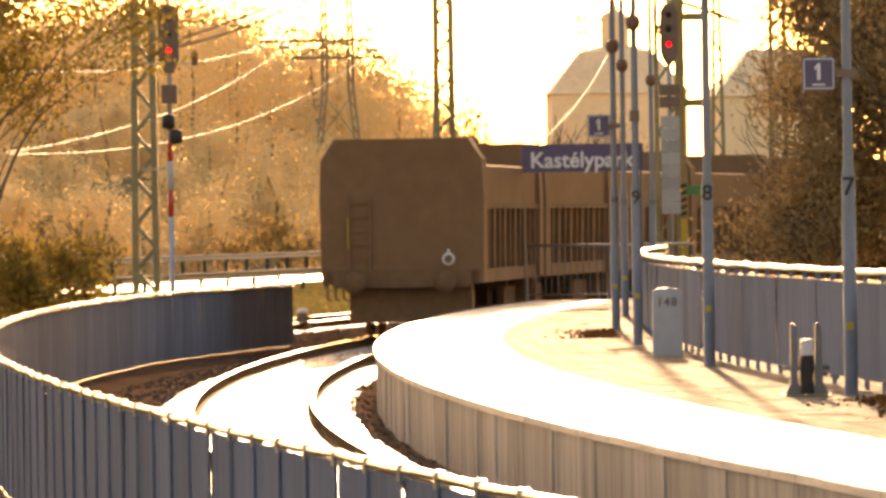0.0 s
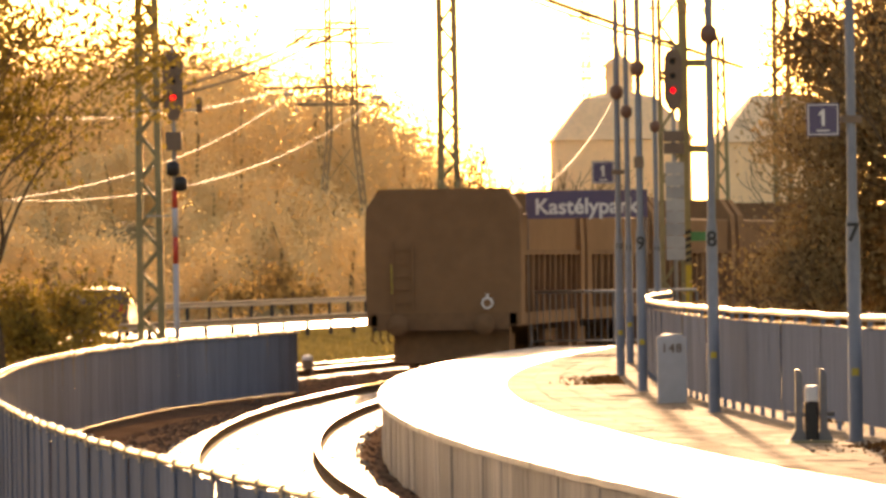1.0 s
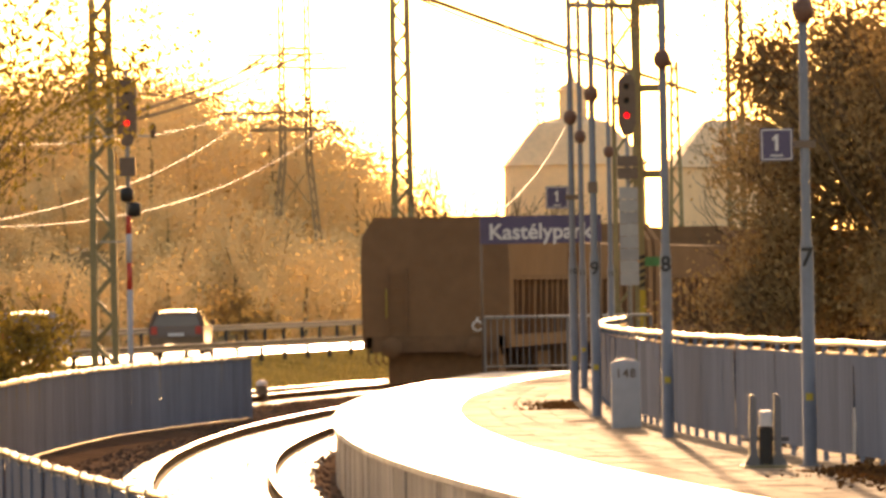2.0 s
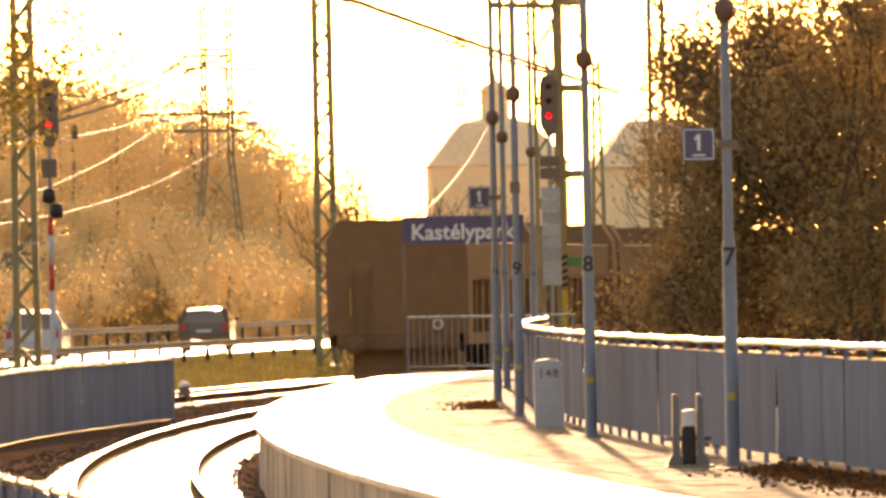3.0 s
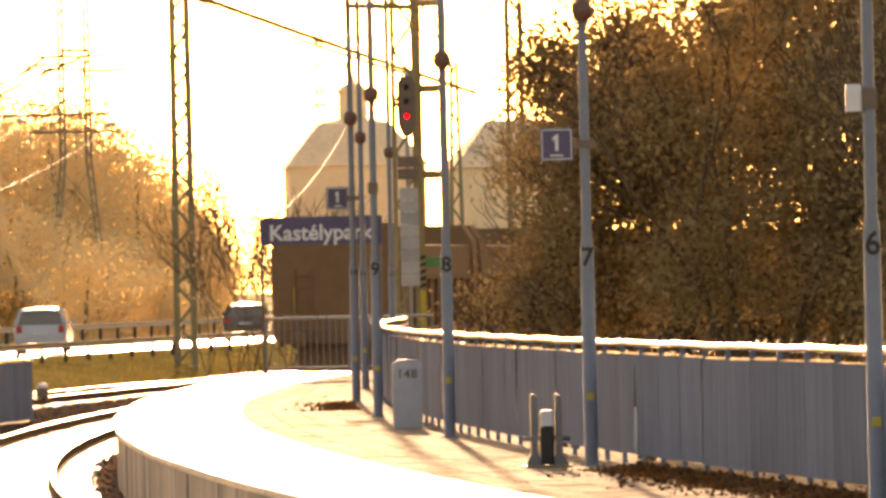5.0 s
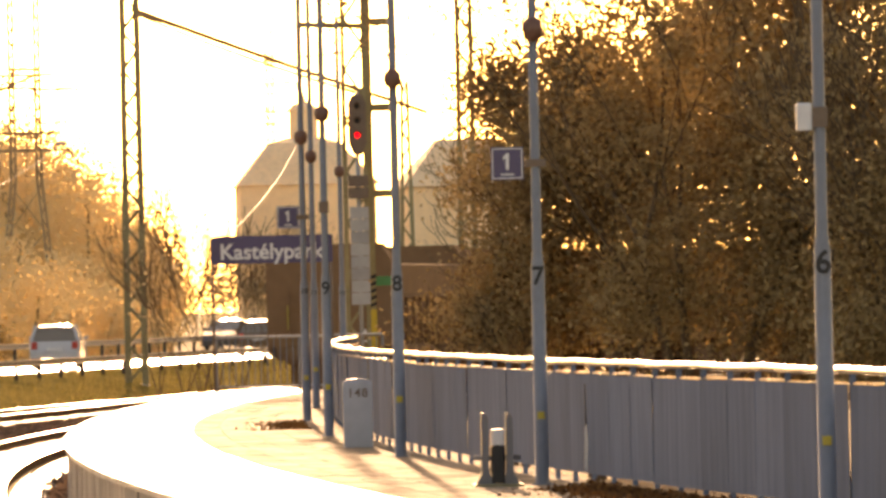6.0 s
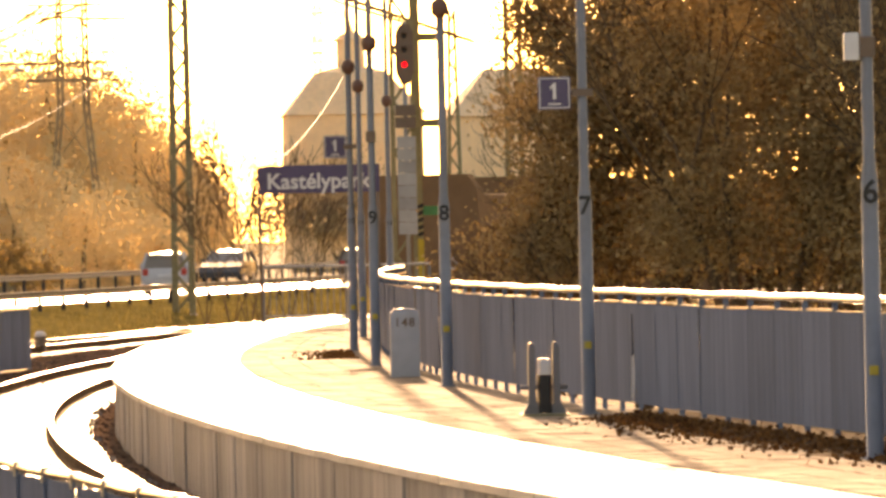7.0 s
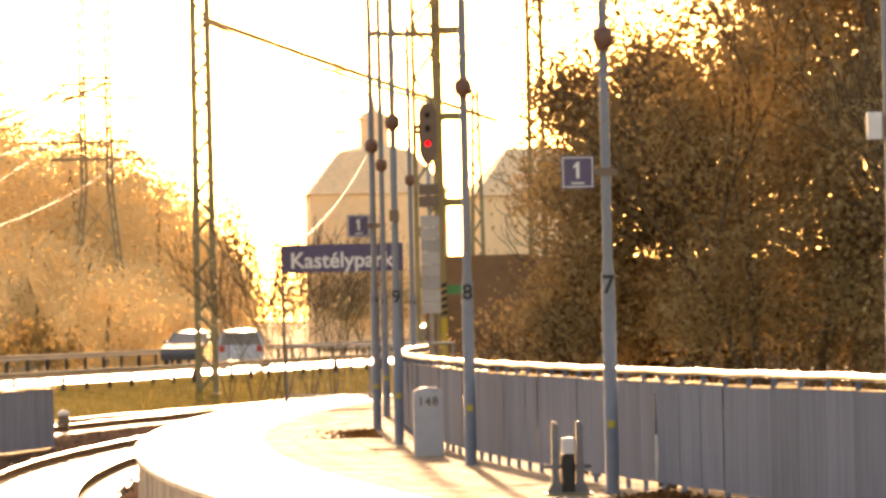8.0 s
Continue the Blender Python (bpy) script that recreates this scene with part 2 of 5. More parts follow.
# ---------------------------------------------------------------- building helpers
class Geo:
    """Collects vertices and faces of one mesh; the matrix m is applied to all that is added."""

    def __init__(self):
        self.v, self.f, self.k = [], [], []
        self.m = Matrix()
        self.slot = 0

    def add(self, verts, faces):
        o = len(self.v)
        self.v += [tuple(self.m @ Vector(p)) for p in verts]
        self.f += [tuple(o + i for i in f) for f in faces]
        self.k += [self.slot] * len(faces)
        return self

    def box(self, x0, x1, y0, y1, z0, z1, c=0.0):
        """A box, its upright and top edges chamfered by c."""
        if c <= 0:
            v = [(x, y, z) for z in (z0, z1) for x, y in ((x0, y0), (x1, y0), (x1, y1), (x0, y1))]
            return self.add(v, [(3, 2, 1, 0), (4, 5, 6, 7), (0, 1, 5, 4), (1, 2, 6, 5), (2, 3, 7, 6), (3, 0, 4, 7)])
        ring = lambda d, z: [(x0 + c + d, y0 + d, z), (x1 - c - d, y0 + d, z), (x1 - d, y0 + c + d, z), (x1 - d, y1 - c - d, z),
                             (x1 - c - d, y1 - d, z), (x0 + c + d, y1 - d, z), (x0 + d, y1 - c - d, z), (x0 + d, y0 + c + d, z)]
        v = ring(0, z0) + ring(0, z1 - c) + ring(c * 0.7, z1)
        f = [tuple(range(7, -1, -1)), tuple(range(16, 24))]
        for r in (0, 8):
            f += [(r + i, r + (i + 1) % 8, r + 8 + (i + 1) % 8, r + 8 + i) for i in range(8)]
        return self.add(v, f)

    def tube(self, a, b, r0, r1=None, n=8, cap=True):
        """A round bar from a to b."""
        a, b = Vector(a), Vector(b)
        r1 = r0 if r1 is None else r1
        w = (b - a).normalized()
        p = w.orthogonal().normalized()
        q = w.cross(p)
        v = []
        for c, r in ((a, r0), (b, r1)):
            v += [c + p * (r * math.cos(6.28318 * i / n)) + q * (r * math.sin(6.28318 * i / n)) for i in range(n)]
        f = [(i, (i + 1) % n, n + (i + 1) % n, n + i) for i in range(n)]
        if cap:
            f += [tuple(range(n - 1, -1, -1)), tuple(range(n, 2 * n))]
        return self.add(v, f)

    def bar(self, a, b, w, h=None):
        """A square bar from a to b."""
        a, b = Vector(a), Vector(b)
        h = w if h is None else h
        d = (b - a).normalized()
        p = d.cross(Vector((0, 0, 1)))
        p = Vector((1, 0, 0)) if p.length < 0.01 else p.normalized()
        q = p.cross(d)
        v = [c + p * (sx * w / 2) + q * (sy * h / 2) for c in (a, b) for sx, sy in ((-1, -1), (1, -1), (1, 1), (-1, 1))]
        return self.add(v, [(3, 2, 1, 0), (4, 5, 6, 7), (0, 1, 5, 4), (1, 2, 6, 5), (2, 3, 7, 6), (3, 0, 4, 7)])

    def path(self, pts, r, n=6):
        """A round wire along points; r is one radius or one for each point."""
        pts = [Vector(p) for p in pts]
        rs = r if isinstance(r, (list, tuple)) else [r] * len(pts)
        v, f = [], []
        for i, p in enumerate(pts):
            w = (pts[min(i + 1, len(pts) - 1)] - pts[max(i - 1, 0)]).normalized()
            a = w.cross(Vector((0, 0, 1)))
            a = Vector((1, 0, 0)) if a.length < 0.05 else a.normalized()
            b = a.cross(w)
            v += [p + a * (rs[i] * math.cos(6.28318 * k / n)) + b * (rs[i] * math.sin(6.28318 * k / n)) for k in range(n)]
            if i:
                o = (i - 1) * n
                f += [(o + k, o + (k + 1) % n, o + n + (k + 1) % n, o + n + k) for k in range(n)]
        f += [tuple(range(n - 1, -1, -1)), tuple(range(len(v) - n, len(v)))]
        return self.add(v, f)

    def lathe(self, rings, n=16, axis="z"):
        """Turned about z (or along y); rings: (radius, height)."""
        v, f = [], []
        for r, h in rings:
            for i in range(n):
                c, s = r * math.cos(6.28318 * i / n), r * math.sin(6.28318 * i / n)
                v.append((c, s, h) if axis == "z" else (c, h, -s) if axis == "y" else (h, c, s))
        for j in range(len(rings) - 1):
            f += [(j * n + i, j * n + (i + 1) % n, j * n + n + (i + 1) % n, j * n + n + i) for i in range(n)]
        f += [tuple(range(n - 1, -1, -1)), tuple(range(len(v) - n, len(v)))]
        return self.add(v, f)

    def prism(self, outline, y0, y1):
        """An outline of (x, z) drawn out along y."""
        n = len(outline)
        v = [(x, y0, z) for x, z in outline] + [(x, y1, z) for x, z in outline]
        f = [(i, (i + 1) % n, n + (i + 1) % n, n + i) for i in range(n)] + [tuple(range(n - 1, -1, -1)), tuple(range(n, 2 * n))]
        return self.add(v, f)

    def mesh(self, name, *mats, smooth=False):
        me = bpy.data.meshes.new(name)
        me.from_pydata(self.v, [], self.f)
        for m in mats:
            me.materials.append(m)
        if len(mats) > 1:
            me.polygons.foreach_set("material_index", self.k)
        if smooth:
            me.polygons.foreach_set("use_smooth", [True] * len(self.f))
        bm = bmesh.new()
        bm.from_mesh(me)
        bmesh.ops.recalc_face_normals(bm, faces=bm.faces)
        bm.to_mesh(me)
        bm.free()
        return me


def part(name, geo, mat, parent, label="", smooth=False):
    ob = new(name, geo.mesh(name, mat, smooth=smooth))
    ob.parent = parent
    return tagged(ob, label)


def piece(name, mesh, parent, m=None):
    ob = new(name, mesh)
    ob.parent = parent
    if m is not None:
        ob.matrix_basis = m
    return ob


def base(name, m, label, category, group="", kind=""):
    ob = new(name)
    ob.empty_display_size = 0.2
    ob.matrix_basis = m
    return tagged(ob, label, category, group, kind)


def writing(text, size, mat, parent, m, name="writing", depth=0.004):
    """Raised letters as a mesh; their middle is at the pose m, facing its -y."""
    cu = bpy.data.curves.new(name, "FONT")
    cu.body, cu.size, cu.extrude, cu.align_x, cu.align_y = text, size, depth, "CENTER", "CENTER"
    cu.offset = size * 0.02
    tmp = bpy.data.objects.new("tmp", cu)
    me = bpy.data.meshes.new_from_object(tmp)
    me.materials.clear()
    me.materials.append(mat)
    bpy.data.objects.remove(tmp)
    ob = new(name, me)
    ob.parent = parent
    ob.matrix_basis = m @ pose(0, 0, 0, 90, 0, 0)
    return ob


def figures(text, size, mat, parent, m):
    """A number, each figure a mesh of its own."""
    for i, c in enumerate(text):
        writing(c, size, mat, parent, m @ pose((i - (len(text) - 1) / 2) * size * 0.58, 0, 0), "figure")


# The line lies on a circle; s runs along it from the point nearest the left, r is the radius.
CX, CY, R_TRACK, R_TRACK2 = 401.0, 111.0, 406.8, 412.5


def at(r, s, z=0.0):
    a = s / R_TRACK
    return Vector((CX - r * math.cos(a), CY + r * math.sin(a), z))


def along(r, s, z=0.0):
    """A pose on the line: y along the line, x to the right (towards the platform)."""
    return Matrix.Translation(at(r, s, z)) @ pose(0, 0, 0, 0, 0, -math.degrees(s / R_TRACK))


def sweep(geo, outline, s0, s1, step, closed=True, shift=None):
    """An outline of (radius, z) drawn along the line; shift(s) moves the radius."""
    n, rings = len(outline), max(2, round((s1 - s0) / step) + 1)
    v, f = [], []
    for i in range(rings):
        s = s0 + (s1 - s0) * i / (rings - 1)
        d = shift(s) if shift else 0.0
        v += [at(r + d, s, z) for r, z in outline]
        if i:
            o = (i - 1) * n
            f += [(o + k, o + (k + 1) % n, o + n + (k + 1) % n, o + n + k) for k in range(n if closed else n - 1)]
    if closed:
        f += [tuple(range(n - 1, -1, -1)), tuple(range(len(v) - n, len(v)))]
    return geo.add(v, f)

# ---------------------------------------------------------------- ground, track, platform
def smooth(x):
    x = min(1.0, max(0.0, x))
    return x * x * (3 - 2 * x)


def terrain(x, y):
    """Height of the ground: flat by the line, a wooded hill behind the road."""
    side = smooth((-x / max(y, 50) * 100 - 1.5) / 6)
    return -0.45 + 5.6 * side * smooth((y - 322) / 70) + 2.0 * side * smooth((y - 400) / 200) + 0.05 * noise.noise(Vector((x * 0.2, y * 0.2, 0)))


def build_ground():
    xs = sorted([-4500, -2500, -1200, -600, -300] + [-200 + 8 * i for i in range(51)] + [300, 600, 1200, 2500, 4500])
    ys = sorted([-4500, -2000, -800, -300, -100] + [-40 + 10 * i for i in range(76)] + [1000, 1600, 2600, 4500])
    g = Geo()
    g.add([(x, y, terrain(x, y)) for y in ys for x in xs],
          [(j * len(xs) + i, j * len(xs) + i + 1, (j + 1) * len(xs) + i + 1, (j + 1) * len(xs) + i)
           for j in range(len(ys) - 1) for i in range(len(xs) - 1)])
    ob = new("ground", g.mesh("ground", M_GROUND, smooth=True))
    tagged(ob, "dry autumn soil and grass around the railway line", "ground", kind="structure")


def rail_outline(r):
    return [(r - 0.07, -0.17), (r + 0.07, -0.17), (r + 0.07, -0.15), (r + 0.012, -0.13), (r + 0.012, -0.04), (r + 0.034, -0.03),
            (r + 0.034, -0.006), (r - 0.034, -0.006), (r - 0.034, -0.03), (r - 0.012, -0.04), (r - 0.012, -0.13), (r - 0.07, -0.15)]


def build_track(name, r, s0, s1, near0, near1, label):
    track = base(name, Matrix(), label, "railway track", kind="structure")
    g = Geo()
    sweep(g, [(r - 1.3, -0.46), (r - 1.3, -0.19), (r + 1.3, -0.19), (r + 1.3, -0.46)], s0, s1, 3.0)
    part("ballast_bed", g, M_BALLAST, track, "grey-brown crushed stone ballast")
    for side in (-1, 1):
        g = Geo()
        sweep(g, [(r + side * 1.3, -0.46), (r + side * 1.3, -0.19), (r + side * 1.5, -0.22), (r + side * 2.4, -0.36), (r + side * 3.7, -0.47)], s0, s1, 3.0)
        part("ballast_shoulder", g, M_SHOULDER, track, "dark brown loose ballast shoulder")
    for side in (-1, 1):
        rr = r + side * 0.7525
        g = Geo()
        sweep(g, rail_outline(rr), s0, s1, 2.0)
        rail = part("rail", g, M_RAIL, track, "rusty rail with a worn bright head")
        g = Geo()
        sweep(g, [(rr - 0.033, -0.006), (rr + 0.033, -0.006), (rr + 0.028, 0.0), (rr - 0.028, 0.0)], s0, s1, 2.0)
        part("rail_head", g, M_RAILHEAD, rail)
    # loose stones on the bed
    g = Geo()
    rnd = random.Random(5)
    for i in range(5200 if near1 > near0 else 0):
        s, off = rnd.uniform(near0, near1), rnd.uniform(-1.35, 1.35)
        if abs(abs(off) - 0.75) < 0.1:
            continue
        z = -0.19 if abs(off) < 1.3 else -0.2
        c, d = at(r + off, s, z), rnd.uniform(0.02, 0.045)
        e = lambda: rnd.uniform(0.6, 1.3) * d
        g.add([c + Vector((-e(), -e(), 0)), c + Vector((e(), -e(), 0)), c + Vector((e(), e(), 0)), c + Vector((-e(), e(), 0)),
               c + Vector((0, 0, 1.4 * d))], [(0, 1, 4), (1, 2, 4), (2, 3, 4), (3, 0, 4)])
    if g.v:
        tagged(part("ballast_stones", g, M_BALLAST, track), kind="stuff")
    g = Geo()
    for i in range(9000 if near1 > near0 else 0):
        s, off = rnd.uniform(near0, near1), rnd.choice((-1, 1)) * rnd.uniform(1.25, 3.4)
        c, d = at(r + off, s, np.interp(abs(off), [1.3, 1.5, 2.4, 3.7], [-0.2, -0.23, -0.37, -0.48])), rnd.uniform(0.03, 0.06)
        e = lambda: rnd.uniform(0.6, 1.3) * d
        g.add([c + Vector((-e(), -e(), 0)), c + Vector((e(), -e(), 0)), c + Vector((e(), e(), 0)), c + Vector((-e(), e(), 0)),
               c + Vector((0, 0, 0.9 * d))], [(0, 1, 4), (1, 2, 4), (2, 3, 4), (3, 0, 4)])
    if g.v:
        tagged(part("shoulder_stones", g, M_SHOULDER, track), kind="stuff")
    g = Geo()
    g.box(-1.25, 1.25, -0.13, 0.13, -0.34, -0.165, 0.02)
    me = g.mesh("sleeper", M_SLEEPER)
    for i in range(int((near1 - near0) / 0.6)):
        piece("sleeper", me, track, along(r, near0 + 0.6 * i))
    return track


R_EDGE, R_BACK = 405.2, 401.0


def build_platform():
    p = base("platform", Matrix(), "curved station platform with concrete edge and block paving", "platform", kind="structure")
    g = Geo()
    sweep(g, [(R_EDGE - 0.14, -0.45), (R_EDGE - 0.14, 0.50), (R_BACK, 0.50), (R_BACK, -0.45)], -112, 36, 2.0)
    part("platform_core", g, M_PANEL, p)
    g = Geo()
    sweep(g, [(403.45, 0.49), (403.45, 0.545), (R_BACK - 0.05, 0.545), (R_BACK - 0.05, 0.49)], -112, 36.0, 1.5)
    part("paving", g, M_PAVING, p, "tan block paving with low bumps")
    # rows of paving stones, each a little uneven
    rnd, v, f = random.Random(6), [], []
    g = Geo()
    stone = g.box(-0.1975, 0.1975, -0.1975, 0.1975, -0.016, 0.0, 0.004).mesh("paving_stone", M_PAVING)
    singles = []
    for i in range(365):
        s = -111.8 + 0.405 * i
        for j in range(6):
            r0 = 401.02 + 0.405 * j
            if -62 < s < -42:
                singles.append(along(r0 + 0.1975, s + 0.1975, 0.556 + rnd.uniform(-0.002, 0.003)) @ pose(0, 0, 0, rnd.uniform(-0.6, 0.6), rnd.uniform(-0.6, 0.6), 0))
                continue
            z = [0.556 + rnd.uniform(-0.003, 0.004) for k in range(4)]
            o = len(v)
            for (a, b), h in zip(((0, 0), (0.395, 0), (0.395, 0.395), (0, 0.395)), z):
                v += [at(r0 + a, s + b, 0.54), at(r0 + a, s + b, h)]
            f += [(o + 1, o + 3, o + 5, o + 7)] + [(o + 2 * k, o + (2 * k + 2) % 8, o + (2 * k + 3) % 8, o + 2 * k + 1) for k in range(4)]
    g = Geo()
    tagged(part("paving_stones", g.add(v, f), M_PAVING, p, "uneven tan paving stones"), kind="stuff")
    for m in singles:
        piece("paving_stone", stone, p, m)
    # edge slabs and upright edge panels
    g = Geo()
    g.box(-1.74, 0.03, -0.492, 0.492, -0.07, 0.0, 0.012)
    slab = g.mesh("edge_slab", M_SLAB)
    g = Geo()
    g.box(-0.13, 0.0, -0.494, 0.494, -0.98, -0.075, 0.012)
    panel = g.mesh("edge_panel", M_PANEL)
    rnd = random.Random(3)
    for i in range(147):
        s = -111 + i
        turn = pose(0, 0, 0, 0, 0, 180)
        piece("edge_slab", slab, p, along(R_EDGE + rnd.uniform(-0.006, 0.006), s, 0.55 + rnd.uniform(-0.003, 0.003)) @ turn)
        piece("edge_panel", panel, p, along(R_EDGE + rnd.uniform(-0.012, 0.012), s, 0.55) @ turn @ pose(0, 0, 0, 0, rnd.uniform(-0.6, 0.6), 0))
    return p


def corrugated(length, z0, z1, pitch, deep):
    """One sheet with trapezoid ribs, along y, folded edges at top and foot."""
    pts, y = [], -length / 2
    while y < length / 2 - 0.01:
        for a, x in ((0.0, 0.0), (0.55, 0.0), (0.65, deep), (0.9, deep)):
            pts.append((x, y + a * pitch))
        y += pitch
    pts.append((0.0, length / 2))
    g = Geo()
    v, f = [], []
    for x, y in pts:
        v += [(x, y, z0), (x, y, z1), (x + 0.004, y, z1), (x + 0.004, y, z0)]
    for i in range(len(pts) - 1):
        o = 4 * i
        f += [(o + k, o + (k + 1) % 4, o + 4 + (k + 1) % 4, o + 4 + k) for k in range(4)]
    return g.add(v, f)


def build_fence(name, label, radius, s0, s1, z0, sheet0, sheet1, top, bay, rail_r, double, pitch, deep, post_side, top_clips=False):
    """A curved fence: posts, one sheet to a bay, a tube on top."""
    f = base(name, Matrix(), label, "fence", kind="structure")
    n = round((s1 - s0) / bay)
    sheet = corrugated(bay - 0.003, sheet0, sheet1, pitch, deep).mesh("fence_panel", M_SHEET)
    g = Geo()
    thick = 0.007 if post_side > 0 else 0.022
    g.box(-thick, thick, -0.022, 0.022, z0, top - rail_r)
    post = g.mesh("post", M_SHEET)
    g = Geo()
    g.box(-0.032, 0.036, -0.02, 0.02, sheet1 - 0.02, top + 0.012, 0.008)
    clip = g.mesh("clip", M_TUBE)
    g = Geo()
    g.bar((0.017, -bay / 2, sheet1 + 0.01), (0.017, bay / 2, sheet1 + 0.006), 0.024, 0.018)
    cap = g.mesh("cap_strip", M_TUBE)
    rnd = random.Random(8)
    for i in range(n + 1):
        s = s0 + (s1 - s0) * i / n
        piece("post", post, f, along(radius(s) + post_side * (thick + 0.005 if post_side > 0 else 0.036), s))
        if top_clips:
            piece("clip", clip, f, along(radius(s), s))
        if i < n:
            m = s + bay / 2
            lean = (radius(m + bay / 2) - radius(m - bay / 2)) / bay
            tilt = pose(0, 0, rnd.uniform(-0.008, 0.008), 0, rnd.uniform(-0.5, 0.5), math.degrees(lean))
            piece("fence_panel", sheet, f, along(radius(m), m) @ tilt)
            piece("cap_strip", cap, f, along(radius(m) - 0.03, m) @ pose(0, 0, rnd.uniform(-0.01, 0.01), rnd.uniform(-0.3, 0.3), 0, math.degrees(lean)))
    for z, rr in ((top - rail_r, rail_r),) + (((sheet0 - 0.005, 0.015),) if double else ()):
        g = Geo()
        g.path([at(radius(s0 + i * 1.0), s0 + i * 1.0, z + 0.006 * math.sin(i * 1.9)) for i in range(int(s1 - s0) + 1)], rr, 10)
        part("top_rail" if rr == rail_r else "foot_rail", g, M_TUBE, f, "bright round steel tube", smooth=True)
    return f


def end_railing():
    """Bar railing across the far end of the platform."""
    f = base("end_railing", Matrix(), "steel bar railing across the end of the platform", "railing")
    a, b = Vector((-2.85, 146.4, 0)), Vector((0.6, 146.2, 0))
    for z, r in ((1.68, 0.03), (0.66, 0.018)):
        g = Geo()
        part("rail", g.tube(a + Vector((0, 0, z)), b + Vector((0, 0, z)), r), M_TUBE, f, smooth=True)
    g = Geo()
    g.tube((0, 0, 0.55), (0, 0, 1.66), 0.03)
    post = g.mesh("post", M_GALV)
    for k in (0, 0.5, 1.0):
        piece("post", post, f, Matrix.Translation(a.lerp(b, k)))
    g = Geo()
    g.tube((0, 0, 0.66), (0, 0, 1.66), 0.011, n=6)
    bar = g.mesh("railing_bar", M_GALV)
    for i in range(1, 26):
        piece("railing_bar", bar, f, Matrix.Translation(a.lerp(b, i / 26)))


build_ground()
build_track("track_1", R_TRACK, -120, 230, -72, 108, "single curved railway track with worn steel rails on ballast")
build_track("track_2", R_TRACK2, -100, 230, 24, 110, "second curved railway track beyond the end of the fence")
build_platform()


def left_radius(s):
    return 409.15 + 1.45 * smooth((s + 85) / 105) - 0.7 * smooth((s - 15) / 25)


build_fence("fence_1", "grey corrugated sheet fence with bright tube on top between the tracks", left_radius, -96, 33.6, -0.5, -0.28, 0.94, 1.0, 1.2, 0.022, True, 0.3, 0.0025, 1, top_clips=True)
build_fence("fence_2", "grey corrugated sheet fence with bright hand rail behind the platform", lambda s: 401.35, -112, 18, 0.5, 0.655, 1.59, 1.73, 1.25, 0.03, False, 0.25, 0.0025, -1)
end_railing()
# torn strip of sheet on the platform fence: white paint as its glint, black as the shaded slot
strip_base = base("loose_strip", along(401.38, -45.7, 0.0), "bent torn strip of sheet metal on the fence with painted glint and slot", "metal strip")
g = Geo()
part("bright_fold", g.prism([(-0.018, 0.7), (0.006, 0.68), (0.02, 0.95), (0.008, 1.12), (-0.006, 1.1), (-0.012, 0.92)], -0.012, 0.0), M_WHITE, strip_base, "bent fold painted white as its sun glint")
g = Geo()
part("dark_slit", g.prism([(-0.006, 1.1), (0.01, 1.12), (0.004, 1.5), (-0.004, 1.5)], -0.008, 0.0), M_BLACK, strip_base, "black strip standing for the shaded slot")


# ---------------------------------------------------------------- platform furniture
LAMPS = [(-60.0, "6", 401.9), (-45.2, "7", 401.73), (-31.4, "8", 401.69), (-17.4, "9", 401.72), (-4.4, "10", 401.75), (9.6, "11", 401.77), (23.6, "12", 401.87)]


def lamp_post(s, number, r):
    post = base("lamp_post", Matrix.Translation(at(r, s, 0.545)), "grey tapered steel lamp post numbered in black on the platform", "lamp post", "lamp posts on the platform")
    g = Geo()
    g.lathe([(0.11, 0.0), (0.11, 0.02), (0.066, 0.03), (0.064, 2.05), (0.046, 2.2), (0.042, 7.2), (0.02, 7.25)], 14)
    shaft = part("shaft", g, M_POST, post, smooth=True)
    g = Geo()
    g.lathe([(0.03, -0.12), (0.088, -0.08), (0.105, 0.0), (0.088, 0.07), (0.03, 0.11)], 14)
    sp = part("loudspeaker", g, M_SPEAKER, post, "round dark brown loudspeaker on a clamp", smooth=True)
    sp.location = (0.0, -0.09, 4.3)
    g = Geo()
    part("yellow_mark", g.box(-0.035, 0.035, -0.07, -0.03, 0.63, 0.7, 0.008), M_YELLOW, shaft, "small faded yellow mark")
    figures(number, 0.24 if len(number) == 1 else 0.11, M_BLACK, shaft, pose(0.0, -0.068, 1.97))
    return post


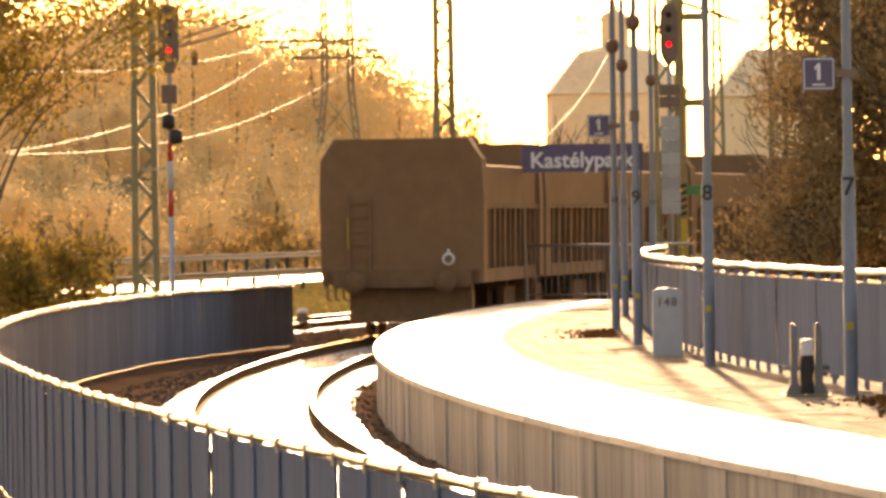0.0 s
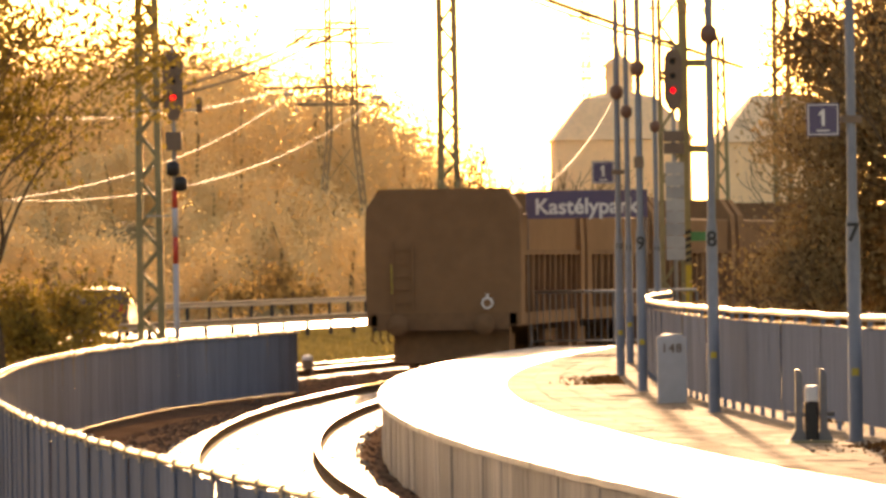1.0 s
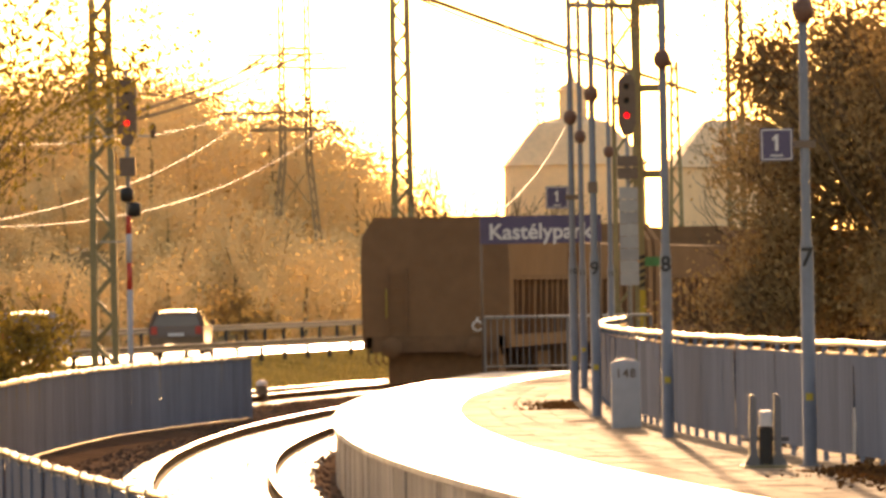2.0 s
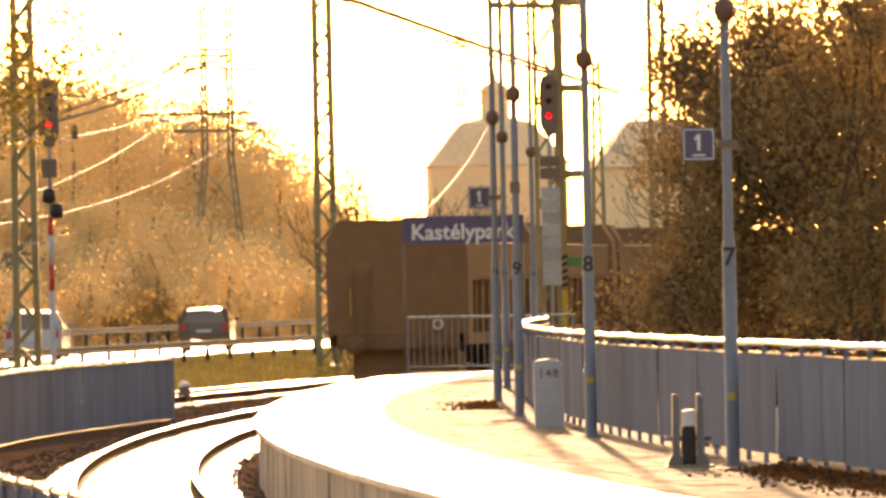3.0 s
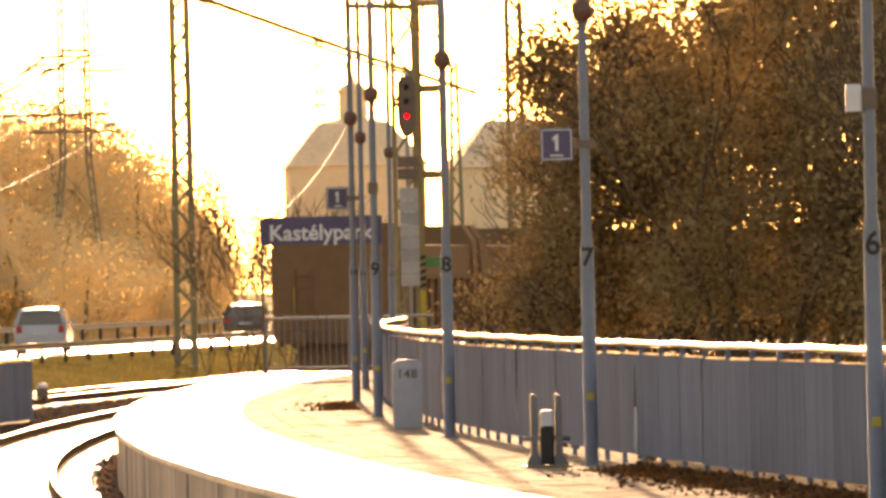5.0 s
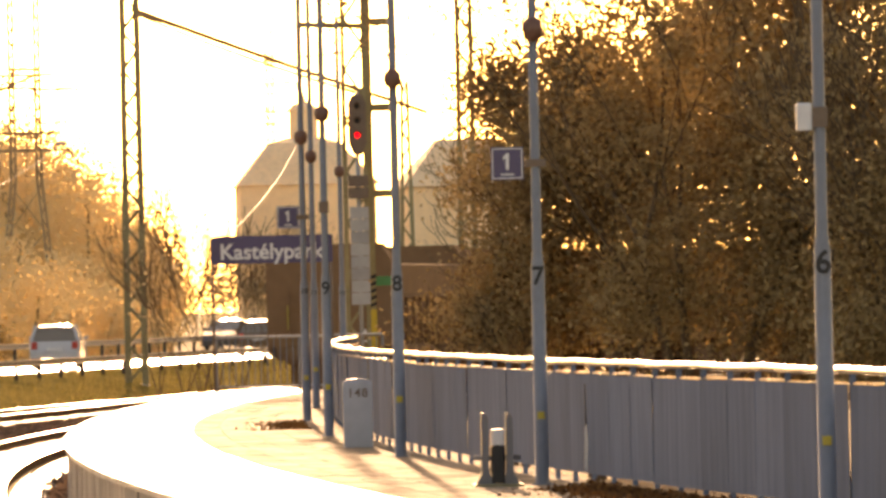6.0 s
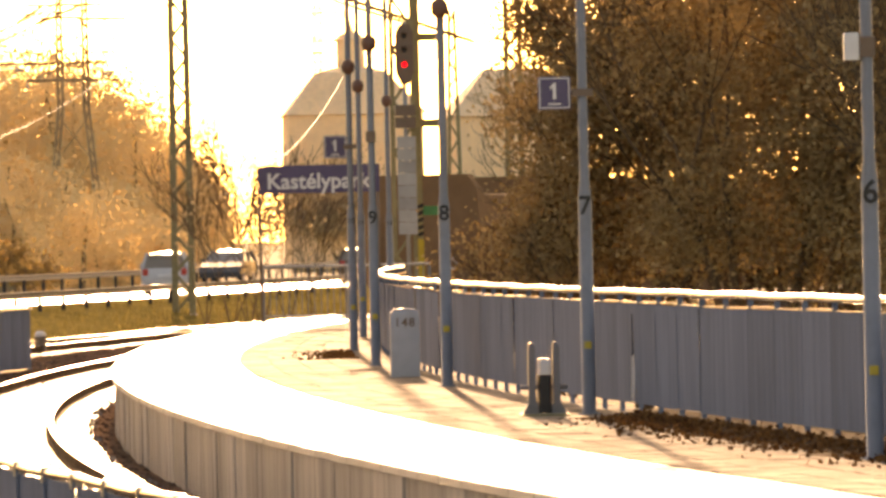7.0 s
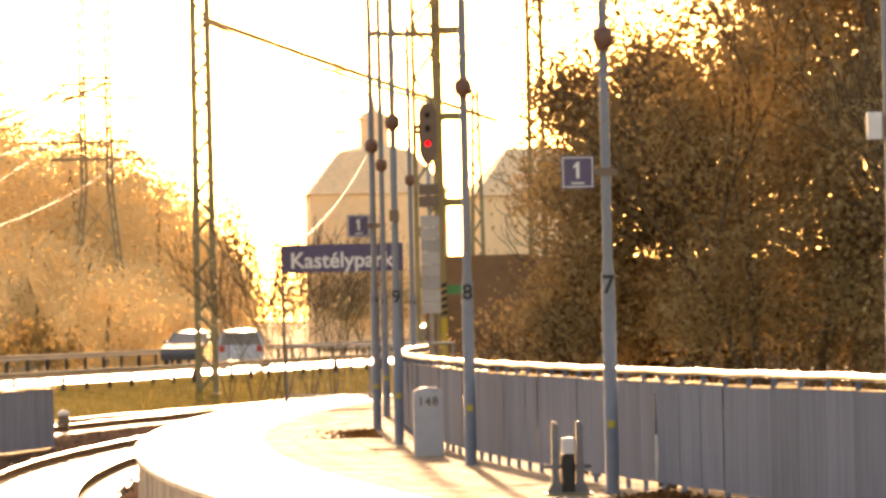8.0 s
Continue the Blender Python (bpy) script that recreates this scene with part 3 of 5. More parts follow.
def track_sign(s, r, size, z, x=-0.22):
    sign = base("track_sign", Matrix.Translation(at(r, s, 0.545)) @ pose(0, 0, 0, 0, 0, 2), "blue enamel sign with white figure 1 on a lamp post", "sign", "track number signs")
    g = Geo()
    g.box(x - size / 2, x + size / 2, -0.03, -0.005, z - size / 2, z + size / 2, 0.006)
    plate = part("plate", g, M_BLUE, sign)
    g = Geo()
    w, h = 0.01, size / 2 - 0.012
    for a, b, c, d in ((-h, h, h - w, h), (-h, h, -h, -h + w), (-h, -h + w, -h, h), (h - w, h, -h, h)):
        g.box(x + a, x + b, -0.033, -0.029, z + c, z + d)
    part("border", g, M_WHITE, plate, "thin white border")
    g = Geo()
    a, b = size * 0.045, size * 0.25
    g.prism([(x - a, z - b * 0.75), (x + a * 1.1, z - b * 0.75), (x + a * 1.1, z + b * 1.25), (x - a * 0.2, z + b * 1.25), (x - a * 2.8, z + b * 0.75), (x - a * 2.8, z + b * 0.42), (x - a, z + b * 0.72)], -0.035, -0.03)
    part("figure", g, M_WHITE, plate, "white figure 1")
    g = Geo()
    g.box(x - 0.06, x + 0.06, -0.034, -0.029, z - size * 0.36, z - size * 0.31)
    part("small_line", g, M_WHITE, plate, "line of small lettering")
    g = Geo()
    g.box(-0.1, 0.1, -0.06, 0.06, z - 0.035, z + 0.035, 0.01)
    g.bar((x, 0.0, z), (0.1, 0.0, z), 0.04, 0.03)
    part("clamp", g, M_DARK, sign, "dark clamp round the post")


for s, number, r in LAMPS:
    lamp_post(s, number, r)
track_sign(-45.2, 401.73, 0.31, 3.04, -0.265)
track_sign(-4.4, 401.75, 0.34, 3.09)

# grey floodlight box on post 6, camera box on post 9
g = Geo()
fl = base("floodlight", Matrix.Translation(at(401.9, -60.0, 0.545)), "small white floodlight box clamped to a lamp post", "floodlight")
part("housing", g.box(-0.17, -0.055, -0.06, 0.06, 2.95, 3.15, 0.012), M_WHITE, fl, "white box with bright top")
g = Geo()
part("clamp", g.box(-0.055, 0.06, -0.06, 0.06, 2.97, 3.12, 0.01), M_DARK, fl)
g = Geo()
bx = base("junction_box", Matrix.Translation(at(401.72, -17.4, 0.545)), "small dark box strapped to a lamp post", "junction box")
part("housing", g.box(-0.07, 0.06, -0.09, 0.05, 2.98, 3.13, 0.012), M_DARK, bx)


def station_sign():
    sg = base("station_sign", pose(-2.89, 145.2, 0.545, 0, 0, 1), "blue station name board with white letters on two thin posts", "station sign")
    g = Geo()
    g.box(0.0, 2.5, -0.03, 0.03, 2.65, 3.22, 0.01)
    board = part("board", g, M_BLUE, sg, "blue board with a pale edge")
    for x in (0.025, 2.46):
        g = Geo()
        part("post", g.tube((x, 0.04, -0.03), (x, 0.04, 3.2), 0.028), M_DARK, sg, smooth=True)
    w = writing("Kastélypark", 0.47, M_WHITE, board, pose(1.24, -0.034, 2.88), "writing", 0.004)
    xs = [v.co.x for v in w.data.vertices]
    k = 2.13 / (max(xs) - min(xs))
    w.scale = (k, k, 1)


station_sign()


def distance_stone():
    st = base("distance_stone", pose(0.03, 86.0, 0.545, 0, 0, 3), "white painted concrete distance stone with figures 148", "distance stone")
    g = Geo()
    o = [(-0.175, 0), (0.175, 0), (0.175, 0.8), (0.12, 0.835), (0.0, 0.85), (-0.12, 0.835), (-0.175, 0.8)]
    part("stone", g.prism(o, -0.09, 0.09), M_STONE, st)
    figures("148", 0.15, M_DARK, st, pose(0.0, -0.092, 0.67))


def point_lever():
    """A hand lever between two cheek plates."""
    lv = base("point_lever", pose(1.32, 66.2, 0.545, 0, 0, 5), "steel hand lever frame with a white topped weight", "point lever")
    g = Geo()
    part("foot_plate", g.box(-0.23, 0.23, -0.22, 0.22, 0.0, 0.035, 0.01), M_GREENSTEEL, lv)
    for x in (-0.14, 0.09):
        g = Geo()
        g.prism([(x - 0.07, 0.03), (x + 0.12, 0.03), (x + 0.06, 0.14), (x + 0.055, 0.66), (x + 0.03, 0.7), (x - 0.005, 0.7), (x - 0.01, 0.14)], -0.06, 0.06)
        part("cheek_plate", g, M_GALV, lv, "grey steel upright")
    g = Geo()
    g.box(-0.06, 0.065, -0.09, 0.09, 0.04, 0.4, 0.02)
    weight = part("weight", g, M_BLACK, lv, "black weight")
    g = Geo()
    g.box(-0.055, 0.065, -0.1, 0.06, 0.4, 0.55, 0.02)
    part("weight_top", g, M_WHITE, weight, "white painted top of the weight")
    g = Geo()
    part("axle", g.tube((-0.22, 0, 0.28), (0.22, 0, 0.28), 0.022), M_GALV, lv, smooth=True)


distance_stone()
point_lever()


# ---------------------------------------------------------------- masts, signals, wires
def lattice(g, w0, w1, d, height, bay, leg, brace):
    """Two lattice faces on four legs, tapering from w0 to w1."""
    n = max(2, round(height / bay))
    for sx in (-1, 1):
        for sy in (-1, 1):
            g.bar((sx * w0 / 2, sy * d / 2, 0), (sx * w1 / 2, sy * d / 2, height), leg)
    for i in range(n):
        za, zb = height * i / n, height * (i + 1) / n
        wa, wb = w0 + (w1 - w0) * i / n, w0 + (w1 - w0) * (i + 1) / n
        k = 1 if i % 2 else -1
        for sy in (-1, 1):
            g.bar((-k * wa / 2, sy * d / 2, za), (k * wb / 2, sy * d / 2, zb), brace)
        g.bar((k * wa / 2, -d / 2, za), (k * wb / 2, d / 2, zb), brace)
    return g


def mast(x, y, w0, w1, height, z=-0.5, bay=0.5, leg=0.09, block=True, mat=None, yaw=0):
    ms = base("catenary_mast", pose(x, y, z, 0, 0, yaw), "green painted steel lattice mast for the overhead line", "catenary mast", "overhead line masts")
    g = Geo()
    part("lattice", lattice(g, w0, w1, 0.3, height, bay, leg, 0.085), mat or M_GREENSTEEL, ms)
    if block:
        g = Geo()
        part("footing", g.box(-w0 * 0.75, w0 * 0.75, -0.4, 0.4, -0.2, 0.55, 0.05), M_SLEEPER, ms, "pale concrete footing")
    return ms


def signal(x, y, z, foot, head_z, striped, scale=1.0):
    sg = base("light_signal", pose(x, y, z), "tall railway colour light signal showing red", "railway signal", "light signals")
    if striped:
        for k, (za, zz) in enumerate(((foot, 2.85), (2.85, 3.45), (3.45, 4.1), (4.1, 4.5))):
            g = Geo()
            part("pole_band", g.tube((0, 0, za), (0, 0, zz), 0.065, n=12), (M_STONE, M_RED)[k % 2], sg, ("white", "red")[k % 2] + " painted band of the pole", smooth=True)
        g = Geo()
        part("upper_pole", g.tube((0, 0.03, zz), (0, 0.03, head_z + 1.3), 0.05, n=10), M_GREY, sg, smooth=True)
        for i, zb in enumerate((head_z - 1.52, head_z - 1.86)):
            g = Geo()
            g.lathe([(0.05, -0.16), (0.15, -0.12), (0.15, 0.12), (0.08, 0.18)], 14)
            lamp = part("round_lamp", g, M_BLACK, sg, "round black lamp housing with a hood", smooth=True)
            lamp.location = (-0.02 + 0.16 * i, -0.12, zb)
        g = Geo()
        part("relay_box", g.box(-0.18, 0.18, -0.12, 0.1, head_z - 1.1, head_z - 0.68, 0.02), M_DARK, sg)
    else:
        g = Geo()
        part("mounting_pole", g.tube((0, 0.08, foot), (0, 0.08, head_z + 1.0), 0.045, n=10), M_GREY, sg, smooth=True)
        for zb in (5.02, 5.28):
            g = Geo()
            part("relay_box", g.box(-0.22, 0.22, -0.12, 0.1, zb, zb + 0.23, 0.02), M_DARK, sg)
    h = 1.0 * scale
    g = Geo()
    o = [(-0.1, -0.42), (0.1, -0.42), (0.23, -0.12), (0.23, 0.9), (0.13, 1.1), (-0.13, 1.1), (-0.23, 0.9), (-0.23, -0.12)]
    g.prism([(a * h, head_z + b * h) for a, b in o], -0.08, 0.05)
    head = part("signal_head", g, M_DARK, sg, "dark signal head with cut corners, browned for haze")
    for i in range(3):
        zc = head_z + (0.8 - 0.36 * i) * h
        lit = i == 2
        g = Geo()
        g.lathe([(0.06 * h, -0.095), (0.065 * h, -0.085), (0.065 * h, -0.07)], 14, axis="y")
        g.v = [(px, py, pz + zc) for px, py, pz in g.v]
        lens = part("lens", g, M_REDLIGHT if lit else M_BLACK, head, "lit red lens" if lit else "dark lens", smooth=True)
        g = Geo()
        pts = [(0.11 * h * math.cos(a), -0.2, zc + 0.11 * h * math.sin(a)) for a in [0.2 + 2.74 * k / 8 for k in range(9)]]
        v = [(px, py, pz) for px, py, pz in pts] + [(px, -0.08, pz) for px, py, pz in pts]
        g.add(v, [(k, k + 1, k + 10, k + 9) for k in range(8)])
        part("hood", g, M_DARK, head)
    return sg


def u(px, d):
    """Metres to the right of straight ahead, for a bearing in 1/12500 and a distance."""
    return px * d / 12500


mast(u(-916, 168), 168, 0.52, 0.36, 12.0, -0.5, 0.55, 0.15)
mast(u(-384, 214), 214, 0.52, 0.4, 16.0, -0.5, 0.6, 0.19)
mast(u(207, 236), 236, 0.5, 0.42, 16.0, -0.5, 0.6, 0.17)
mast(u(100, 300), 300, 0.62, 0.22, 12.3, -0.5, 0.7, 0.15)
signal(u(-871, 158), 158, -0.45, 0.2, 6.49, True)
g = Geo()
rb = base("relay_cabinet", pose(u(-892, 157), 157, -0.45), "low pale grey relay cabinet beside the signal", "relay cabinet")
part("cabinet", g.box(-0.35, 0.35, -0.2, 0.2, 0.3, 0.86, 0.03), M_GREY, rb)
g = Geo()
part("stand", g.box(-0.3, 0.3, -0.15, 0.15, 0.0, 0.3), M_SLEEPER, rb)

# cross arms and insulators on the first mast
g = Geo()
arm = base("mast_arm", pose(u(-916, 167.6), 167.6, -0.5), "steel cross arms with insulators on the mast", "cross arm")
for z, a, b in ((6.55, -0.45, 1.25), (4.05, -0.1, 0.5)):
    g = Geo()
    part("arm", g.bar((a, 0, z), (b, 0, z), 0.06, 0.05), M_TUBE, arm, "pale steel arm")
g = Geo()
g.lathe([(0.03, 0.0), (0.09, 0.03), (0.06, 0.1), (0.09, 0.13), (0.06, 0.2), (0.09, 0.23), (0.06, 0.3), (0.03, 0.36)], 12)
ins = part("insulator", g, M_DARK, arm, "ribbed brown insulator", smooth=True)
ins.location = (1.22, 0, 6.5)


def wide_mast():
    """Ladder-like double leg mast with a signal and grey board beside the platform."""
    d = 152.0
    x0, x1 = u(37, d), u(82, d)
    wm = base("portal_mast", pose(0, d, -0.45), "tall green steel mast of two legs joined by rungs", "portal mast", "overhead line masts")
    for x in (x0, x1):
        g = Geo()
        part("leg", g.box(x - 0.065, x + 0.065, -0.1, 0.1, 0.0, 13.0), M_GREENSTEEL, wm)
    for z in (5.05, 6.9, 8.75, 10.6):
        g = Geo()
        part("rung", g.box(x0 + 0.065, x1 - 0.065, -0.08, 0.08, z, z + 0.17), M_GREENSTEEL, wm)
    for i in range(5):
        g = Geo()
        z = 2.68 + 0.15 * i
        g.add([(x0 - 0.07, -0.106, z), (x0 + 0.07, -0.106, z + 0.05), (x0 + 0.07, -0.106, z + 0.13), (x0 - 0.07, -0.106, z + 0.08),
               (x0 - 0.07, -0.1, z), (x0 + 0.07, -0.1, z + 0.05), (x0 + 0.07, -0.1, z + 0.13), (x0 - 0.07, -0.1, z + 0.08)],
              [(0, 1, 2, 3), (7, 6, 5, 4), (0, 4, 5, 1), (2, 6, 7, 3), (1, 5, 6, 2), (0, 3, 7, 4)])
        part("warning_band", g, M_BLACK, wm, "black slanted warning band")
    g = Geo()
    part("yellow_foot", g.box(x0 - 0.07, x0 + 0.07, -0.105, 0.105, 0.2, 2.64), M_YELLOW, wm, "yellow painted foot of the leg")
    g = Geo()
    part("green_plate", g.box(x0 + 0.065, x1 - 0.065, -0.07, -0.05, 3.15, 3.35), material("green_plate", (0.03, 0.2, 0.07), 0.5), wm, "small green plate")
    g = Geo()
    part("top_beam", g.bar((x0 - 1.55, 0, 8.8), (x0, 0, 8.75), 0.14, 0.12), M_GREENSTEEL, wm)


wide_mast()
lm = base("signal_mast", pose(u(10, 151.4), 151.4, -0.45), "narrow green lattice column behind the platform", "lattice column", "overhead line masts")
for x in (-0.22, 0.22):
    for y in (-0.125, 0.125):
        g = Geo()
        part("leg", g.bar((x, y, 0), (x, y, 13.0), 0.1), M_GREENSTEEL, lm)
g = Geo()
lace = g.bar((-0.19, 0, 0), (0.19, 0, 0.55), 0.06).mesh("brace", M_GREENSTEEL)
for i in range(23):
    for y in (-0.125, 0.125):
        piece("brace", lace, lm, pose(0, y, 0.1 + 0.55 * i, 0, 0, 180 * (i % 2)))
signal(u(15, 150.8), 150.8, -0.45, 0.2, 6.3, False, 0.85)
bd = base("striped_board", pose(u(15.5, 150.55), 150.55, -0.45), "tall grey ribbed sheet metal guard on the signal column", "guard board")
for i in range(8):
    g = Geo()
    part("slat", g.box(-0.2, 0.2, -0.03, 0.0, 2.75 + 0.262 * i, 3.0 + 0.262 * i, 0.008), M_GREY, bd)


def wire(name, a, b, sag, r, label, mat=None):
    a, b = Vector(a), Vector(b)
    pts = []
    for i in range(25):
        k = i / 24
        p = a.lerp(b, k)
        p.z -= 4 * sag * k * (1 - k)
        pts.append(p)
    g = Geo()
    ob = new(name, g.path(pts, r, 5).mesh(name, mat or M_WIRE, smooth=True))
    return tagged(ob, label, "wire")


def dirp(px, v, d):
    """The place at bearing px, drop v (both 1/12500 of the distance from straight ahead and level) and distance d."""
    return Vector((px * d / 12500, d, EYE - v * d / 12500))


# high voltage pylons
def pylon(px, d, height, z, foot, top, arms, tall):
    """Two slim lattice poles that lean together at half height, with cross arms."""
    py = base("pylon", pose(u(px, d), d, z), "tall grey steel lattice power pylon in haze", "pylon", "power pylons")
    for sx in (-1, 1):
        g = Geo()
        way = [(sx * foot / 2, 0), (sx * top / 2, tall), (sx * top / 2, height)]
        for (xa, za), (xb, zb) in zip(way, way[1:]):
            n = round((zb - za) / 0.7)
            for o in (-0.13, 0.13):
                g.bar((xa + o, 0, za), (xb + o, 0, zb), 0.14)
            for i in range(n):
                a, b = i / n, (i + 1) / n
                k = 0.13 if i % 2 else -0.13
                g.bar((xa + (xb - xa) * a - k, 0, za + (zb - za) * a), (xa + (xb - xa) * b + k, 0, za + (zb - za) * b), 0.08)
        part("leg", g, M_PYLON, py, "slim lattice leg")
    for zz, a, b, rise in arms:
        g = Geo()
        g.bar((a, 0, zz), (b, 0, zz), 0.15)
        if rise:
            g.bar((a, 0, zz), (0, 0, zz + rise), 0.06)
            g.bar((b, 0, zz), (0, 0, zz + rise), 0.06)
            n = 10
            for i in range(n):
                xx, xn = a + (b - a) * i / n, a + (b - a) * (i + 0.5) / n
                hn = rise * (1 - (xn / a if xn < 0 else xn / b))
                g.bar((xx, 0, zz), (xn, 0, zz + hn), 0.04)
                g.bar((xn, 0, zz + hn), (a + (b - a) * (i + 1) / n, 0, zz), 0.04)
        part("cross_arm", g, M_PYLON, py)
        for xx in (a, b):
            g = Geo()
            part("insulator", g.tube((xx, 0, zz - 0.5), (xx, 0, zz), 0.05, n=6), M_GLASSY, py)
    for k in (0.2, 0.45, 0.7):
        g = Geo()
        wa, wb = foot + (top - foot) * k, foot + (top - foot) * (k + 0.25)
        g.bar((-wa / 2, 0, tall * k), (wb / 2, 0, tall * (k + 0.25)), 0.05)
        g.bar((wa / 2, 0, tall * k), (-wb / 2, 0, tall * (k + 0.25)), 0.05)
        part("brace", g, M_PYLON, py)
    return py


first = pylon(-572, 388, 26.0, 0.0, 3.4, 1.42, ((11.2, -2.5, 2.6, 0.9), (12.15, -4.2, 1.9, 0.0), (14.65, -1.7, 0.5, 0.0), (15.35, -2.5, 1.6, 0.0), (14.55, 0.6, 2.9, 0.0)), 9.6)
for a, b in (((-3.0, 0, 14.4), (-1.6, 0, 15.3)), ((-1.9, 0, 14.35), (0.5, 0, 15.3)), ((-0.7, 0, 15.7), (0.8, 0, 15.65))):
    g = Geo()
    part("strut", g.bar(a, b, 0.16), M_PYLON, first)
pylon(-138, 640, 28.0, -0.4, 2.0, 0.5, ((19.4, -4.6, 3.6, 0.0), (20.4, -3.6, 3.6, 0.5), (23.0, -2.4, 2.4, 0.4)), 14.0)
wire("power_line", dirp(-665, -305, 388), dirp(-1200, -125, 230), 1.0, 0.019, "power line sagging from the pylon, pale for its shine")
wire("power_line", dirp(-507, -298, 388), dirp(-1200, -128, 230), 1.65, 0.019, "power line sagging from the pylon, pale for its shine")
wire("power_line", dirp(-668, -318, 388), dirp(-1200, -275, 230), 0.6, 0.019, "power line sagging from the pylon, pale for its shine")
wire("power_line", dirp(-94, -283, 600), dirp(-330, -70, 330), 1.5, 0.027, "power line sagging before the old building, pale for its shine")
wire("contact_wire", dirp(-377, -532, 214), dirp(138, -340, 300), 0.05, 0.095, "dark catenary wire between two masts", M_PYLON)
wire("contact_wire", dirp(-372, -525, 214), dirp(31, -372, 152), 0.1, 0.04, "dark catenary wire between two masts", M_PYLON)
wire("feeder_wire", dirp(-566, -441, 388), dirp(-850, -312, 168), 0.5, 0.045, "dark feeder wire to the mast", M_PYLON)
wire("feeder_wire", dirp(-576, -436, 388), dirp(-846, -326, 168), 0.2, 0.045, "dark feeder wire to the mast", M_PYLON)
wire("feeder_wire", dirp(-498, -335, 388), dirp(-1200, -420, 230), 0.5, 0.035, "long dark feeder wire", M_PYLON)
wire("feeder_wire", dirp(-1300, -400, 300), dirp(200, -470, 300), 0.6, 0.035, "long dark feeder wire", M_PYLON)
for px, v, d in ((-665, -308, 387.5), (-507, -300, 387.5)):
    g = Geo()
    ob = base("line_insulator", Matrix.Translation(dirp(px, v, d)), "shiny glass insulator string on the power line", "insulator")
    part("glass_string", g.lathe([(0.05, -0.35), (0.16, -0.2), (0.1, -0.1), (0.16, 0.0), (0.1, 0.1), (0.16, 0.2), (0.05, 0.3)], 10, axis="x"), M_GLASSY, ob, smooth=True)


# ---------------------------------------------------------------- road
RD = Vector((0.156, 0.9877, 0)).normalized()
RN = Vector((RD.y, -RD.x, 0))
R0 = Vector((-16.6, 183, 0))


def on_road(k, off, z=0.0):
    """k metres along the road, off metres to the right of the nearer lane's middle."""
    p = R0 + RD * k + RN * off
    return Vector((p.x, p.y, z))


def road_z(off):
    return 0.5 - 0.01 * off


def strip(g, outline, k0, k1, n=40):
    v, f, m = [], [], len(outline)
    for i in range(n + 1):
        k = k0 + (k1 - k0) * i / n
        v += [on_road(k, o, z) for o, z in outline]
        if i:
            b = (i - 1) * m
            f += [(b + j, b + (j + 1) % m, b + m + (j + 1) % m, b + m + j) for j in range(m)]
    return g.add(v, f + [tuple(range(m)), tuple(range(len(v) - m, len(v)))])


g = Geo()
emb = new("embankment", strip(g, [(8.5, -0.5), (5.0, 0.08), (2.5, 0.44), (-7.5, 0.5), (-12, -0.5)], -140, 220).mesh("embankment", M_GRASS))
tagged(emb, "low grassy embankment that carries the road", "embankment", kind="structure")
g = Geo()
rd = new("road", strip(g, [(2.0, 0.30), (2.0, road_z(2.0)), (-6.6, road_z(-6.6)), (-6.6, 0.30)], -140, 220).mesh("road", M_ROAD))
tagged(rd, "asphalt road shining in low sun behind the railway", "road", kind="structure")


def guard_rail(off, zb, k0, k1):
    gr = base("guard_rail", Matrix(), "galvanised steel guard rail along the road", "guard rail", "guard rails")
    g = Geo()
    o = [(off, zb + 0.53), (off + 0.03, zb + 0.57), (off, zb + 0.62), (off, zb + 0.66), (off + 0.03, zb + 0.71), (off, zb + 0.75), (off - 0.02, zb + 0.74), (off - 0.02, zb + 0.54)]
    part("beam", strip(g, o, k0, k1, 60), M_GUARD, gr, "ribbed steel beam")
    g = Geo()
    g.box(-0.06, 0.06, -0.05, 0.05, -0.6, 0.56)
    me = g.mesh("post", M_BLACK)
    for i in range(int((k1 - k0) / 3.3)):
        piece("post", me, gr, Matrix.Translation(on_road(k0 + 3.3 * i, off, zb)))


guard_rail(3.3, 0.17, -40, 150)
guard_rail(-7.0, 0.43, -40, 160)


